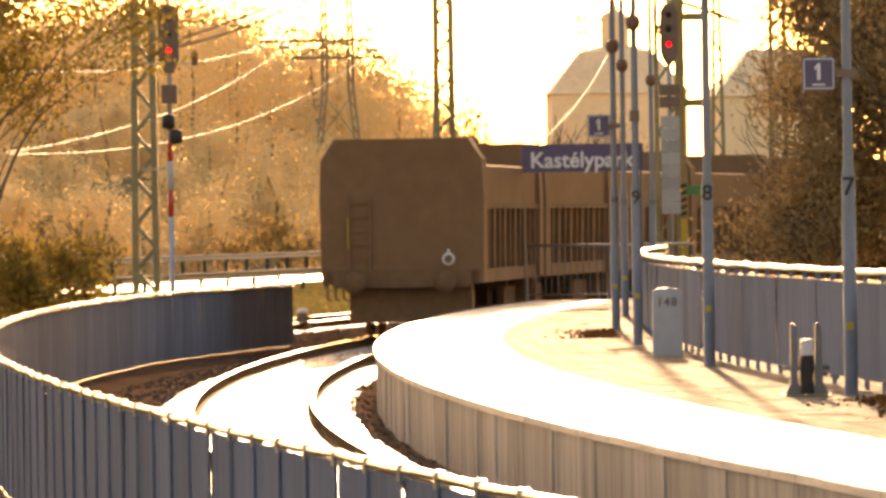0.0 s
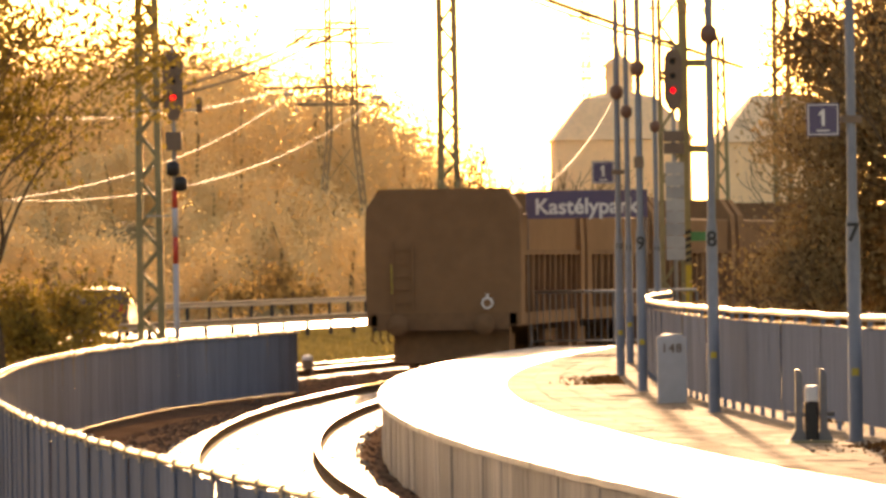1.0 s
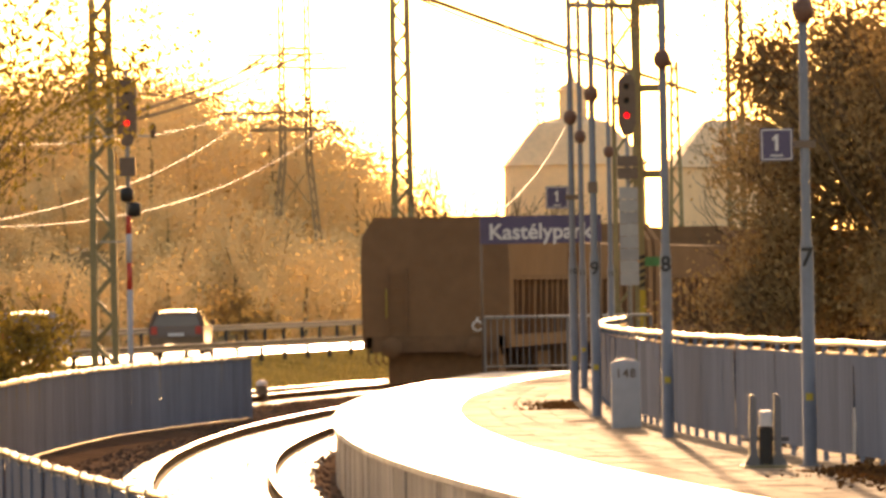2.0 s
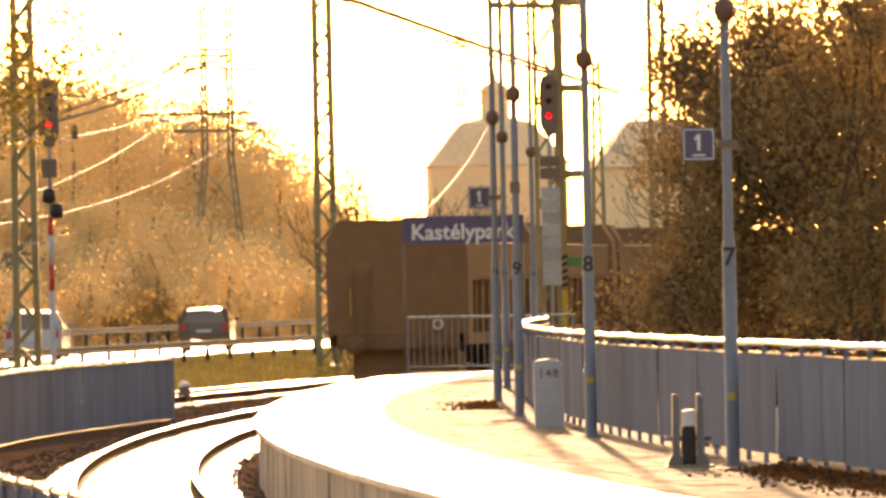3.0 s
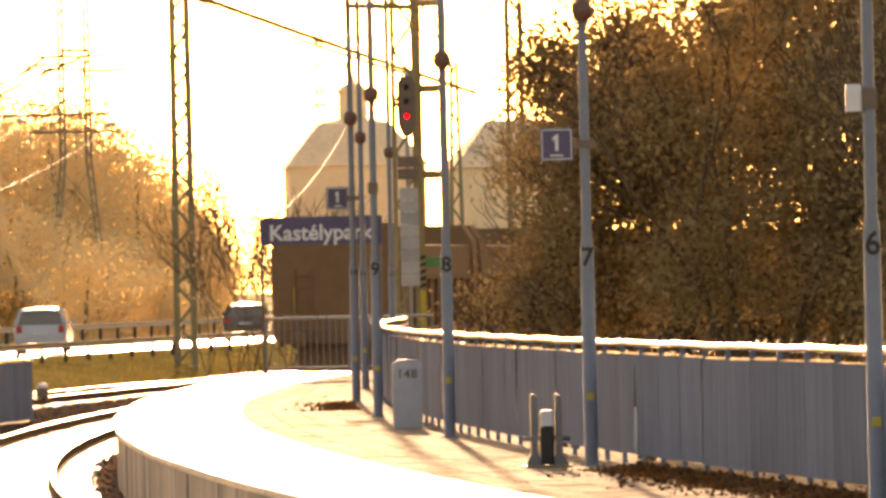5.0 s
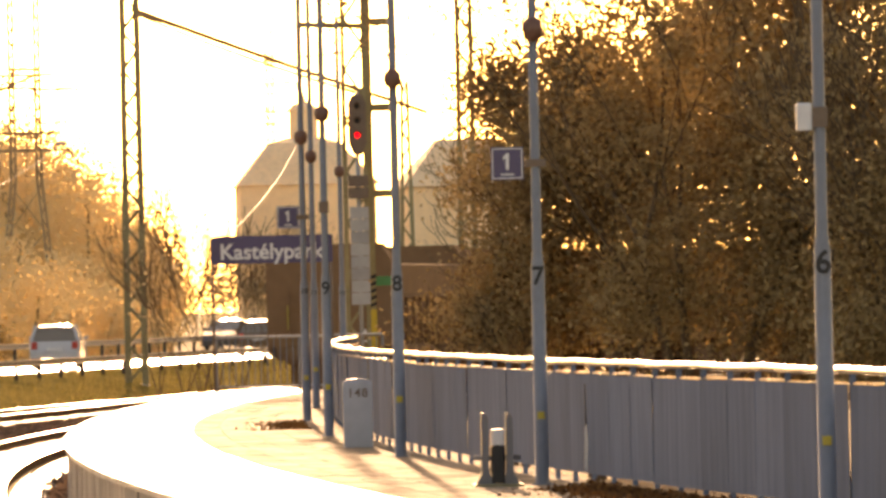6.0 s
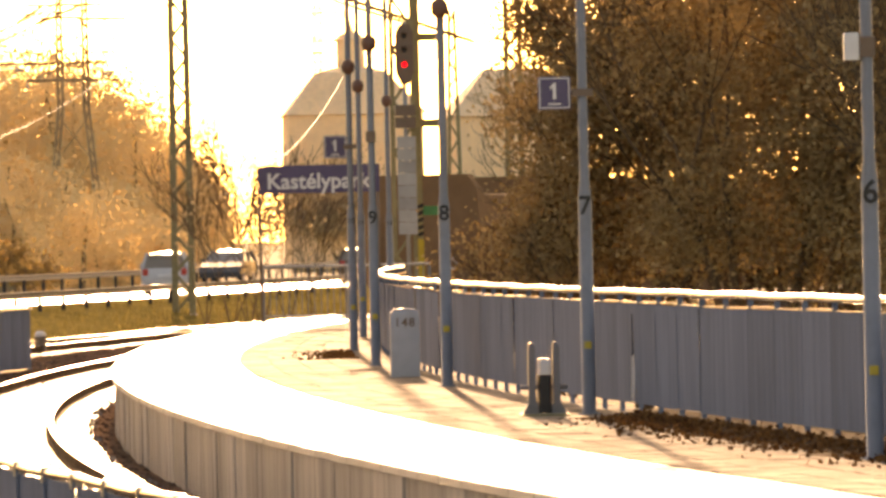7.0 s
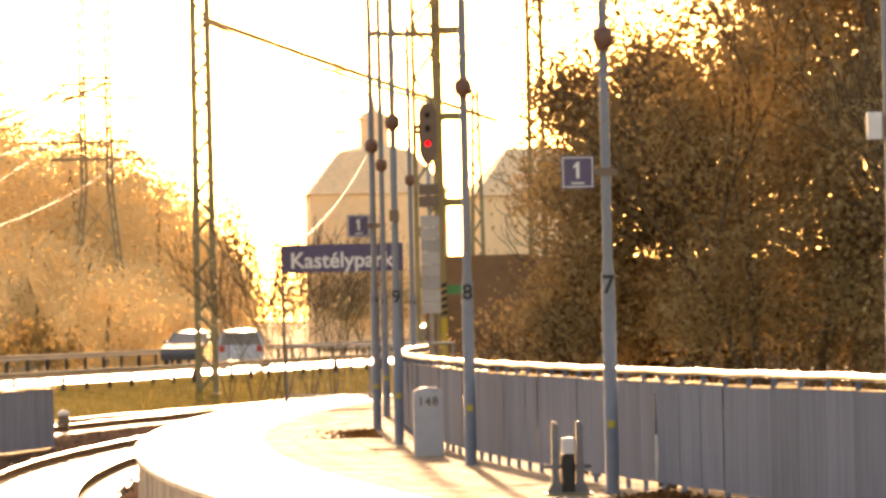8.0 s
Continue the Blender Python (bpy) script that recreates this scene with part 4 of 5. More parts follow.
# ---------------------------------------------------------------- old building in the distance
def old_building():
    d = 620.0
    hb = base("old_building", pose(u(-80, d), d, -0.5, 0, 0, 3), "large old building with steep hipped roof and turret, paled for haze", "building")
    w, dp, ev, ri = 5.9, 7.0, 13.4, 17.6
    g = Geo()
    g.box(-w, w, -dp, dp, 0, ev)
    wall = part("wall", g, M_WALL, hb, "plaster walls paled for haze")
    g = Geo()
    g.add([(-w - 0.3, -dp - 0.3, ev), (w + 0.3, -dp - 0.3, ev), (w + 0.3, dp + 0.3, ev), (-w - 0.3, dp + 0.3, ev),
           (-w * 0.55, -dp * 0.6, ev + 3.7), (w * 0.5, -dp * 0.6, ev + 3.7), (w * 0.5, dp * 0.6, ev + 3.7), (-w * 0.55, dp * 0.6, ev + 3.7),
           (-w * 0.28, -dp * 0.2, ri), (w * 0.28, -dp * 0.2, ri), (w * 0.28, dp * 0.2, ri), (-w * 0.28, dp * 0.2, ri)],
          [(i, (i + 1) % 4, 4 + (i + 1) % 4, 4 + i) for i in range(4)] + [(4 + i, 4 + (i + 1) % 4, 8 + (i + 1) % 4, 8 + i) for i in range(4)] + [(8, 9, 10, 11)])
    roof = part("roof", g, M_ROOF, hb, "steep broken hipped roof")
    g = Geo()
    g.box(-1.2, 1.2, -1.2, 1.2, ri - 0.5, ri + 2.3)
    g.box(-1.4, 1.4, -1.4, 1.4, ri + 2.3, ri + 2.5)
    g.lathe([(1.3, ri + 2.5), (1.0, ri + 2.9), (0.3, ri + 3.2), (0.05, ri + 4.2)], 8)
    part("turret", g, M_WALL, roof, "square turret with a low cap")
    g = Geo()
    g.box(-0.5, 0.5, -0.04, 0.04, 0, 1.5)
    # windows take the haze-pale roof colour, so they hardly show
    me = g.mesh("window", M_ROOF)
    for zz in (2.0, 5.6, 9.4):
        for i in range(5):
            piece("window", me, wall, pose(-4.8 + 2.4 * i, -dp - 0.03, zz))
    b2 = base("side_building", pose(u(190, 560), 560, -0.5, 0, 0, 5), "old building with hipped roof, paled for haze", "building")
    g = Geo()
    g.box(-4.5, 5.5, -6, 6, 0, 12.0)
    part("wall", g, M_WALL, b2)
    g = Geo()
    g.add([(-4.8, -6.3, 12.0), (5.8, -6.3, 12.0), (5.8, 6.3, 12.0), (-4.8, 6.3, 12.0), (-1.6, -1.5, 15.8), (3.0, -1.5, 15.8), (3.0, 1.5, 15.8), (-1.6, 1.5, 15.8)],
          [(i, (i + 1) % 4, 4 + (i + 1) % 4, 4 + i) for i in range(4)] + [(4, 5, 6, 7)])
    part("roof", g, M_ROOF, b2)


old_building()


# ---------------------------------------------------------------- plants
def soft_normals(me, out):
    """Leaves shaded by the rounded form of their crown: one direction for each leaf."""
    out = np.repeat(out / np.linalg.norm(out, axis=1)[:, None], 4, axis=0)
    me.normals_split_custom_set_from_vertices(out.tolist())


def quads(name, centres, sizes, mat, rng, out=None):
    """A mesh of small leaf blades, one at each centre, turned at random; out: the way that each one faces, by the rounded form of its crown."""
    n = len(centres)
    a = rng.normal(size=(n, 3))
    a /= np.linalg.norm(a, axis=1)[:, None]
    b = np.cross(a, rng.normal(size=(n, 3)))
    b /= np.linalg.norm(b, axis=1)[:, None]
    a, b = a * sizes[:, None] * 0.5, b * sizes[:, None] * 0.32
    tip = centres + a * 1.2
    if out is not None:
        b *= np.where((np.cross(a, b) * out).sum(1) < 0, 1, -1)[:, None]
    v = np.stack([centres - a, centres + b, tip, centres - b], 1).reshape(-1, 3)
    me = bpy.data.meshes.new(name)
    me.from_pydata(v.tolist(), [], np.arange(4 * n).reshape(-1, 4).tolist())
    me.materials.append(mat)
    if out is not None:
        soft_normals(me, out)
    return me


def limbs(g, rnd, p, way, length, r, depth, ends, spread=0.6, lift=0.25, twig=0.007):
    """A limb that bends and forks; its twig ends are collected."""
    pts, rs = [Vector(p)], [r]
    n = 4
    for i in range(n):
        way = (way + Vector((rnd.uniform(-1, 1), rnd.uniform(-1, 1), rnd.uniform(-0.6, 1) * 0.8)) * 0.16).normalized()
        pts.append(pts[-1] + way * length / n)
        rs.append(max(twig, r * (1 - 0.5 * (i + 1) / n)))
        if depth < 2:
            ends.append((pts[-1].copy(), depth))
    g.path(pts, rs, 6 if r > 0.03 else 4)
    if depth == 0:
        return
    for i in range(rnd.choice((2, 3, 3))):
        w = (way + Vector((rnd.gauss(0, 1), rnd.gauss(0, 1), rnd.gauss(lift, 0.6))) * spread).normalized()
        limbs(g, rnd, pts[-1 - (i % 2)], w, length * rnd.uniform(0.6, 0.85), rs[-1] * 0.8, depth - 1, ends, spread, lift, twig)


def tree(name, x, y, z, height, r, stems, leaves, leaf, mat, seed, label, depth=4, spread=0.6, lean=0.25, cloud=0.5, bare=False, category="tree", low=0.4, fill=None, twig=0.007):
    rnd, rng = random.Random(seed), np.random.default_rng(seed)
    tr = base(name, pose(x, y, z), label, category)
    g, ends = Geo(), []
    for i in range(stems):
        a = 6.283 * (i + rnd.random() * 0.5) / stems
        way = Vector((math.cos(a) * lean, math.sin(a) * lean, 1)).normalized()
        limbs(g, rnd, (0.12 * stems * math.cos(a) * r * 3, 0.12 * stems * math.sin(a) * r * 3, -0.1), way, height * rnd.uniform(0.3, 0.4), r, depth, ends, spread, 0.25, twig)
    part("trunk", g, M_BARK, tr, "dark branching stems")
    if not bare:
        e = np.array([p for p, d in ends])
        pick = rng.integers(0, len(e), leaves)
        c = e[pick] + rng.normal(size=(leaves, 3)) * cloud * np.array([1, 1, 0.8])
        if fill:
            # clumps of leaves between the limbs: radius, lowest and highest
            wide, za, zb, clumps = fill
            a, q = rng.uniform(0, 6.283, clumps), np.sqrt(rng.uniform(0, 1, clumps)) * wide
            zc = rng.uniform(za, zb, clumps)
            q *= np.clip(1.15 - ((zc - za) / (zb - za)) ** 3, 0.3, 1)
            mid = np.stack([q * np.cos(a), q * np.sin(a), zc], 1)
            pick = rng.integers(0, clumps, leaves)
            c = np.concatenate([c[: leaves // 3], mid[pick] + rng.normal(size=(leaves, 3)) * 0.3])
        c = c[c[:, 2] > low]
        out = (c - np.array([0, 0, height * 0.5])) / height + np.array([0, -0.5, 0.3]) + rng.normal(size=(len(c), 3)) * 0.3
        ob = new("crown", quads("crown", c, leaf * rng.uniform(0.6, 1.4, len(c)), mat, rng, out))
        ob.parent = tr
    return tr


RIGHT = "broad tree with thinning brown and yellow-green autumn leaves behind the fence"
for x, y, h, r, stems, n, seed, fill in (
        (3.5, 104.0, 6.0, 0.11, 2, 25000, 11, (1.15, 2.4, 6.3, 60)), (2.35, 106.0, 5.6, 0.06, 2, 8000, 41, (0.72, 4.2, 6.2, 26)), (2.5, 105.0, 3.2, 0.05, 3, 8000, 42, (0.8, 2.3, 3.6, 26)), (5.3, 112.0, 6.2, 0.09, 3, 16000, 15, (1.4, 2.4, 7.0, 60)),
        (5.0, 98.5, 10.0, 0.09, 4, 26000, 21, (1.6, 2.2, 8.6, 90)), (7.3, 97.0, 12.0, 0.1, 4, 36000, 12, (1.8, 1.6, 9.6, 120)),
        (9.6, 102.0, 13.0, 0.12, 4, 36000, 13, (2.0, 1.6, 10.0, 120)), (12.2, 97.0, 12.0, 0.12, 4, 32000, 14, (2.0, 1.6, 9.8, 120)),
        (7.4, 91.5, 6.2, 0.08, 5, 16000, 17, (1.3, 1.3, 4.5, 40)), (8.6, 112.0, 13.0, 0.12, 4, 30000, 18, (2.3, 1.6, 11.0, 120)),
        (13.6, 110.0, 13.0, 0.12, 4, 30000, 20, (2.3, 1.6, 11.0, 120)), (10.8, 91.0, 10.0, 0.1, 4, 22000, 24, (1.7, 1.3, 8.4, 80)), (11.4, 108.0, 13.0, 0.12, 4, 30000, 25, (2.0, 3.0, 10.8, 130)), (6.6, 106.0, 12.0, 0.1, 4, 24000, 26, (1.7, 4.0, 9.8, 100)), (6.9, 118.0, 10.0, 0.1, 3, 18000, 28, (1.9, 2.4, 9.0, 120))):
    tree("tree", x, y, -0.4, h, r, stems, round(n * 1.25), 0.072, M_LEAF_RIGHT, seed, RIGHT, 5, 0.36, 0.1, 0.28, low=1.9 if x < 6 and y > 100 else 1.1, fill=fill)


def curling_tree():
    """A thin tree whose bare twigs sweep outwards, hang and curl up at the ends."""
    rnd = random.Random(27)
    ct = base("tree", pose(2.2, 107.0, -0.4), "almost bare young tree with curling dark twigs", "tree")
    g = Geo()
    part("trunk", g.path([(0, 0, -0.1), (0.05, 0, 1.6), (-0.06, 0.05, 3.2), (0.02, 0, 5.2)], [0.05, 0.042, 0.03, 0.01], 7), M_BARK, ct, smooth=True)
    for i in range(26):
        g = Geo()
        z = 2.1 + 2.9 * (i / 25) ** 0.8
        side = -1 if i % 5 else 1
        a, turn = rnd.uniform(-0.25, 0.5), rnd.uniform(0.1, 0.32)
        p, pts = Vector((0, 0, z)), [Vector((0, 0, z))]
        step, y = rnd.uniform(0.1, 0.17), rnd.uniform(-0.5, 0.5)
        a -= 0.5
        for k in range(9):
            p = p + Vector((side * math.cos(a) * step, y * step, math.sin(a) * step))
            pts.append(p.copy())
            a += turn * rnd.uniform(0.4, 1.5)
        g.path(pts, [0.014 - 0.0011 * k for k in range(10)], 5)
        for k in (3, 5, 7):
            b, q, way = a * 0.3 + rnd.uniform(-0.9, 0.9), pts[k].copy(), [pts[k].copy()]
            for m in range(5):
                q = q + Vector((side * math.cos(b) * 0.07, y * 0.05, math.sin(b) * 0.07))
                way.append(q.copy())
                b += rnd.uniform(0.0, 0.45)
            g.path(way, [0.007 - 0.0008 * m for m in range(6)], 4)
        part("branch", g, M_BARK, ct, smooth=True)


curling_tree()
LEFT = "slender tree with thin yellow-green autumn leaves behind the fence"
tree("tree", u(-1195, 138), 138, -0.4, 8.5, 0.08, 4, 10000, 0.12, M_LEAF_LEFT, 31, LEFT, 5, 0.32, 0.1, 0.28)
tree("tree", u(-1300, 134), 134, -0.4, 9.0, 0.1, 4, 9000, 0.12, M_LEAF_LEFT, 33, LEFT, 5, 0.4, 0.12, 0.35)
tree("bush", u(-1100, 140), 140, -0.4, 2.4, 0.04, 6, 4500, 0.12, M_LEAF_LEFT, 34, "low leafy bush behind the fence", 4, 0.5, 0.4, 0.22, category="bush")
tree("bush", u(-1010, 150), 150, -0.4, 3.0, 0.03, 3, 260, 0.13, M_LEAF_LEFT, 35, "thin half bare bush beside the mast", 4, 0.4, 0.2, 0.15, category="bush")
BARE = "bare thin-stemmed autumn bush on the embankment"
for i, (px, d, h, st) in enumerate(((-300, 196, 5.2, 6), (-245, 200, 4.8, 7), (-200, 204, 4.6, 6), (-345, 206, 4.2, 5), (-160, 212, 4.2, 5), (-270, 190, 3.4, 6))):
    tree("bush", u(px, d), d, -0.2, h * 1.25, 0.022, st - 2, 90, 0.12, M_LEAF_FAR, 50 + i, BARE, 4, 0.3, 0.28, 0.2, category="bush")
for i, (px, d, h) in enumerate(((-150, 330, 5.0), (-90, 330, 5.5), (-40, 340, 5.0), (40, 340, 5))):
    tree("bush", u(px, d), d, -0.3, h, 0.06, 5, 5200, 0.14, M_LEAF_FAR, 70 + i, "yellow autumn bush behind the road, leaves paled for haze", 4, 0.5, 0.4, 0.45, category="bush")

for i, (px, d, h) in enumerate(((-690, 300, 2.6), (-640, 296, 2.0), (-745, 305, 2.0))):
    tree("bush", u(px, d), d, -0.3, h, 0.05, 5, 420, 0.24, M_LEAF_BUSH, 90 + i, "rusty half bare bush behind the road", 4, 0.45, 0.35, 0.35, category="bush")


def woods():
    """The wooded hill: many crowns, with gaps and an uneven top."""
    rnd, rng = random.Random(4), np.random.default_rng(4)
    cs, sz, out, g = [], [], [], Geo()
    for i in range(225):
        d = rnd.uniform(400, 590) if i < 150 else rnd.uniform(318, 400)
        px = rnd.uniform(-1700, -345)
        x = u(px, d)
        edge = smooth((-px - 300) / 260)
        h = (5.5 + 5.3 * edge) * rnd.uniform(0.75, 1.15) * (1.0 if i < 150 else 0.36)
        z = terrain(x, d)
        w = h * rnd.uniform(0.24, 0.34)
        g.path([(x, d, z - 0.2), (x + rnd.uniform(-0.3, 0.3), d, z + h * 0.5), (x + rnd.uniform(-0.5, 0.5), d, z + h * 0.9)], [0.14, 0.1, 0.03], 5)
        for k in range(11):
            c = np.array([x + rnd.gauss(0, w * 0.55), d + rnd.gauss(0, w * 0.5), z + h * rnd.uniform(0.02, 0.9)])
            m = 310 if i < 150 else 320
            leaf = c + rng.normal(size=(m, 3)) * w * 0.5
            cs.append(leaf)
            sz.append(rng.uniform(0.15, 0.34, m) if i < 150 else rng.uniform(0.1, 0.24, m))
            # leaf normals lean towards the camera, evening the shading as haze would
            out.append((leaf - np.array([x, d, z + h * 0.5])) / h * 0.9 + np.array([0, -0.7, 0.35]) + rng.normal(size=(m, 3)) * 0.12)
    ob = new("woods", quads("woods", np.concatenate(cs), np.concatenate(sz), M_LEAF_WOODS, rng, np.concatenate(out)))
    tagged(ob, "golden autumn woods on the far hillside, leaves paled for haze", "woods", kind="stuff")
    ob = new("wood_trunks", g.mesh("wood_trunks", M_BARK))
    tagged(ob, "trunks of the far woods", "tree trunks", kind="stuff")
    # far tree line that closes the view
    cs, sz = [], []
    for i in range(170):
        d, px = rnd.uniform(820, 900), rnd.uniform(-1800, 1800)
        c = np.array([u(px, d), d, rnd.uniform(0, 5)])
        cs.append(c + rng.normal(size=(200, 3)) * np.array([2.2, 2, 2.0]))
        sz.append(rng.uniform(0.25, 0.6, 200))
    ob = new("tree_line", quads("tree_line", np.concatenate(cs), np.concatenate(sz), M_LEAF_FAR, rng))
    tagged(ob, "low line of far trees, leaves paled for haze", "tree line", kind="stuff")


woods()


def scatter(name, pts, sizes, mat, label, upright, seed):
    rng = np.random.default_rng(seed)
    if upright:
        n = len(pts)
        a = rng.uniform(0, 6.283, n)
        w = np.stack([np.cos(a), np.sin(a), np.zeros(n)], 1) * (sizes * 0.08)[:, None]
        tip = pts + np.stack([rng.normal(0, 0.25, n), rng.normal(0, 0.25, n), np.ones(n)], 1) * sizes[:, None]
        v = np.stack([pts - w, pts + w, tip], 1).reshape(-1, 3)
        me = bpy.data.meshes.new(name)
        me.from_pydata(v.tolist(), [], np.arange(3 * n).reshape(-1, 3).tolist())
        me.materials.append(mat)
    else:
        me = quads(name, pts, sizes, mat, rng)
    return tagged(new(name, me), label, name.replace("_", " "), kind="stuff")


rng = np.random.default_rng(9)
gp = []
for i in range(16000):
    k, o = rng.uniform(-60, 110), rng.uniform(3.3, 9.5)
    z = np.interp(o, [2.3, 5.0, 8.5], [0.44, 0.08, -0.48])
    gp.append(on_road(k, o, z))
scatter("grass", np.array([tuple(p) for p in gp]), rng.uniform(0.08, 0.22, len(gp)), M_GRASSBLADE, "dry yellow grass on the embankment", True, 2)
# fallen leaves and soil heaps at the foot of the platform fence
g = Geo()
v, f = [], []
for i in range(111):
    s = -70 + 0.22 * i
    wide = 1.0 + 0.4 * noise.noise(Vector((s * 0.5, 0, 0))) - 0.5 * smooth((s + 52) / 6) + 0.12 * noise.noise(Vector((s * 3, 5, 0)))
    for j in range(7):
        k = j / 6
        v.append(at(401.1 + k * max(0.12, wide), s, 0.566 - 0.03 * k ** 4 + 0.05 * (1 - k) ** 0.7 + (0.018 * noise.noise(Vector((s * 4, k * 5, 2))) if 0 < j < 6 else 0)))
    if i:
        o = 7 * (i - 1)
        f += [(o + j, o + j + 1, o + j + 8, o + j + 7) for j in range(6)]
soil = new("soil_bank", g.add(v, f).mesh("soil_bank", M_SOIL, smooth=True))
tagged(soil, "dark damp soil washed over the paving along the fence", "soil", kind="structure")
lp = []
for i in range(5200):
    s = rng.uniform(-66, -47) if i < 4300 else rng.uniform(-12, -5)
    w = abs(rng.normal(0, 0.33 if i < 4300 else 0.3))
    lp.append((*at(401.45 + w + (0.35 if i >= 4300 else 0.0), s)[:2], 0.56 + abs(rng.normal(0, 0.035 if i < 4300 else 0.012)) * max(0.15, 1 - w)))
scatter("leaf_litter", np.array(lp), rng.uniform(0.03, 0.08, len(lp)), M_LEAF_GROUND, "brown fallen leaves along the foot of the fence", False, 3)


# ---------------------------------------------------------------- train
def wagon_base(m):
    wg = base("hopper_wagon", m, "brown weathered freight hopper wagon on four axles", "freight wagon", "wagons of the train")
    L = 6.1
    for e in (-1, 1):
        g = Geo()
        o = [(-1.58, 1.05), (1.58, 1.05), (1.6, 2.7), (1.57, 3.42), (1.3, 3.83), (-1.3, 3.83), (-1.57, 3.42), (-1.6, 2.7)]
        a, b = sorted((e * L, e * (L - 0.75)))
        wall = part("end_wall", g.prism(o, a, b), M_WAGON, wg, "high flat brown end wall with cut top corners")
        g = Geo()
        g.prism([(-1.35, 0.95), (1.35, 0.95), (1.35, 1.3), (-1.35, 1.3)], *sorted((e * (L - 0.2), e * (L + 0.12))))
        part("buffer_beam", g, M_WAGON2, wg)
        g = Geo()
        part("end_frame", g.box(-1.08, 1.3, *sorted((e * (L - 0.7), e * (L - 0.35))), 0.28, 1.04), M_WAGON2, wg, "dark underframe behind the buffers")
        for x in (-0.88, 0.88):
            g = Geo()
            g.lathe([(0.09, 0.1), (0.09, 0.5), (0.22, 0.52), (0.22, 0.56)], 14, axis="y")
            g.v = [(px + x, e * (py + L), pz + 1.06) for px, py, pz in g.v]
            part("buffer", g, M_WAGON2, wg, smooth=True)
        g = Geo()
        for x in (-1.02, -0.62):
            g.bar((x, e * (L + 0.05), 1.1), (x, e * (L + 0.05), 2.75), 0.035)
        for i in range(6):
            g.bar((-1.02, e * (L + 0.05), 1.25 + 0.27 * i), (-0.62, e * (L + 0.05), 1.25 + 0.27 * i), 0.025)
        part("ladder", g, M_WAGON, wall)
        g = Geo()
        for i in range(4):
            g.path([(-1.5 + 0.16 * i, e * (L - 0.25), 1.05), (-1.5 + 0.16 * i, e * (L - 0.25), 0.75), (-1.42 + 0.16 * i, e * (L - 0.25), 0.7)], 0.02, 5)
        part("brake_hose", g, M_WAGON2, wg)
    g = Geo()
    o = [(-1.5, 2.5), (1.5, 2.5), (1.52, 3.28), (1.47, 3.32), (-1.47, 3.32), (-1.52, 3.28)]
    part("box", g.prism(o, -L + 0.76, L - 0.76), M_WAGON, wg, "brown upper box")
    g = Geo()
    part("hopper", g.prism([(-0.9, 1.0), (0.9, 1.0), (1.38, 1.3), (1.44, 2.5), (-1.44, 2.5), (-1.38, 1.3)], -L + 0.8, L - 0.8), M_WAGON, wg)
    for side in (-1, 1):
        g = Geo()
        part("side_sill", g.box(side * 1.42 - 0.08, side * 1.42 + 0.08, -L, L, 1.02, 1.28), M_WAGON2, wg)
        g = Geo()
        part("box_rim", g.box(side * 1.53 - 0.035, side * 1.53 + 0.035, -L + 0.76, L - 0.76, 2.46, 2.56), M_WAGON2, wg)
        for i in range(11):
            y = -5.2 + 1.04 * i
            g = Geo()
            w = 0.05 if i % 2 else 0.13
            g.box(side * 1.44 - 0.06, side * 1.44 + 0.06, y - w, y + w, 1.25, 2.46)
            part("rib", g, M_WAGON2, wg)
    for yb in (-4.1, 4.1):
        g = Geo()
        for side in (-1, 1):
            g.prism([(side * 1.0 - 0.06, 0.3), (side * 1.0 + 0.06, 0.3), (side * 1.0 + 0.06, 0.85), (side * 1.0 - 0.06, 0.85)], yb - 1.25, yb + 1.25)
        g.box(-1.0, 1.0, yb - 0.2, yb + 0.2, 0.5, 0.98)
        part("bogie", g, M_WAGON2, wg, "dark steel bogie")
        for y in (yb - 0.9, yb + 0.9):
            g = Geo()
            g.tube((-0.8, 0, 0), (0.8, 0, 0), 0.08, n=10)
            for x in (-0.76, 0.76):
                s = 1 if x > 0 else -1
                g.lathe([(0.3, x - 0.05), (0.46, x - 0.05), (0.46, x + 0.05), (0.3, x + 0.06)], 24, axis="x")
            w = part("wheelset", g, M_WAGON2, wg, smooth=False)
            w.location = (0, y, 0.46)
    return wg


TRAIN_S, SPEED, SLOWING, PITCH = 31.6, 6.95, 0.047, 12.75


def rolled(t):
    """Metres that the train has rolled after t seconds."""
    return SPEED * t - SLOWING * t * t


WAGONS = [wagon_base(along(R_TRACK, TRAIN_S))]
for i in range(1, 7):
    WAGONS.append(copy_thing(WAGONS[0], along(R_TRACK, TRAIN_S + PITCH * i)))
# tail disc on the last wagon
g = Geo()
g.lathe([(0.085, 0.0), (0.125, -0.01), (0.125, 0.02), (0.085, 0.02)], 20, axis="y")
g.v = [(px + 0.9, py - 6.14, pz + 1.49) for px, py, pz in g.v]
disc = part("tail_disc_ring", g, M_WHITE, WAGONS[0], "white ring of the tail disc", smooth=True)
g = Geo()
g.lathe([(0.0, -0.005), (0.08, -0.005), (0.08, 0.015), (0.0, 0.015)], 20, axis="y")
g.v = [(px + 0.9, py - 6.14, pz + 1.49) for px, py, pz in g.v]
part("tail_disc", g, M_WAGON, WAGONS[0], "dull brown face of the tail disc")
g = Geo()
g.box(0.875, 0.925, -6.15, -6.12, 1.6, 1.68)
part("tail_disc_hook", g, M_WHITE, WAGONS[0])
g = Geo()
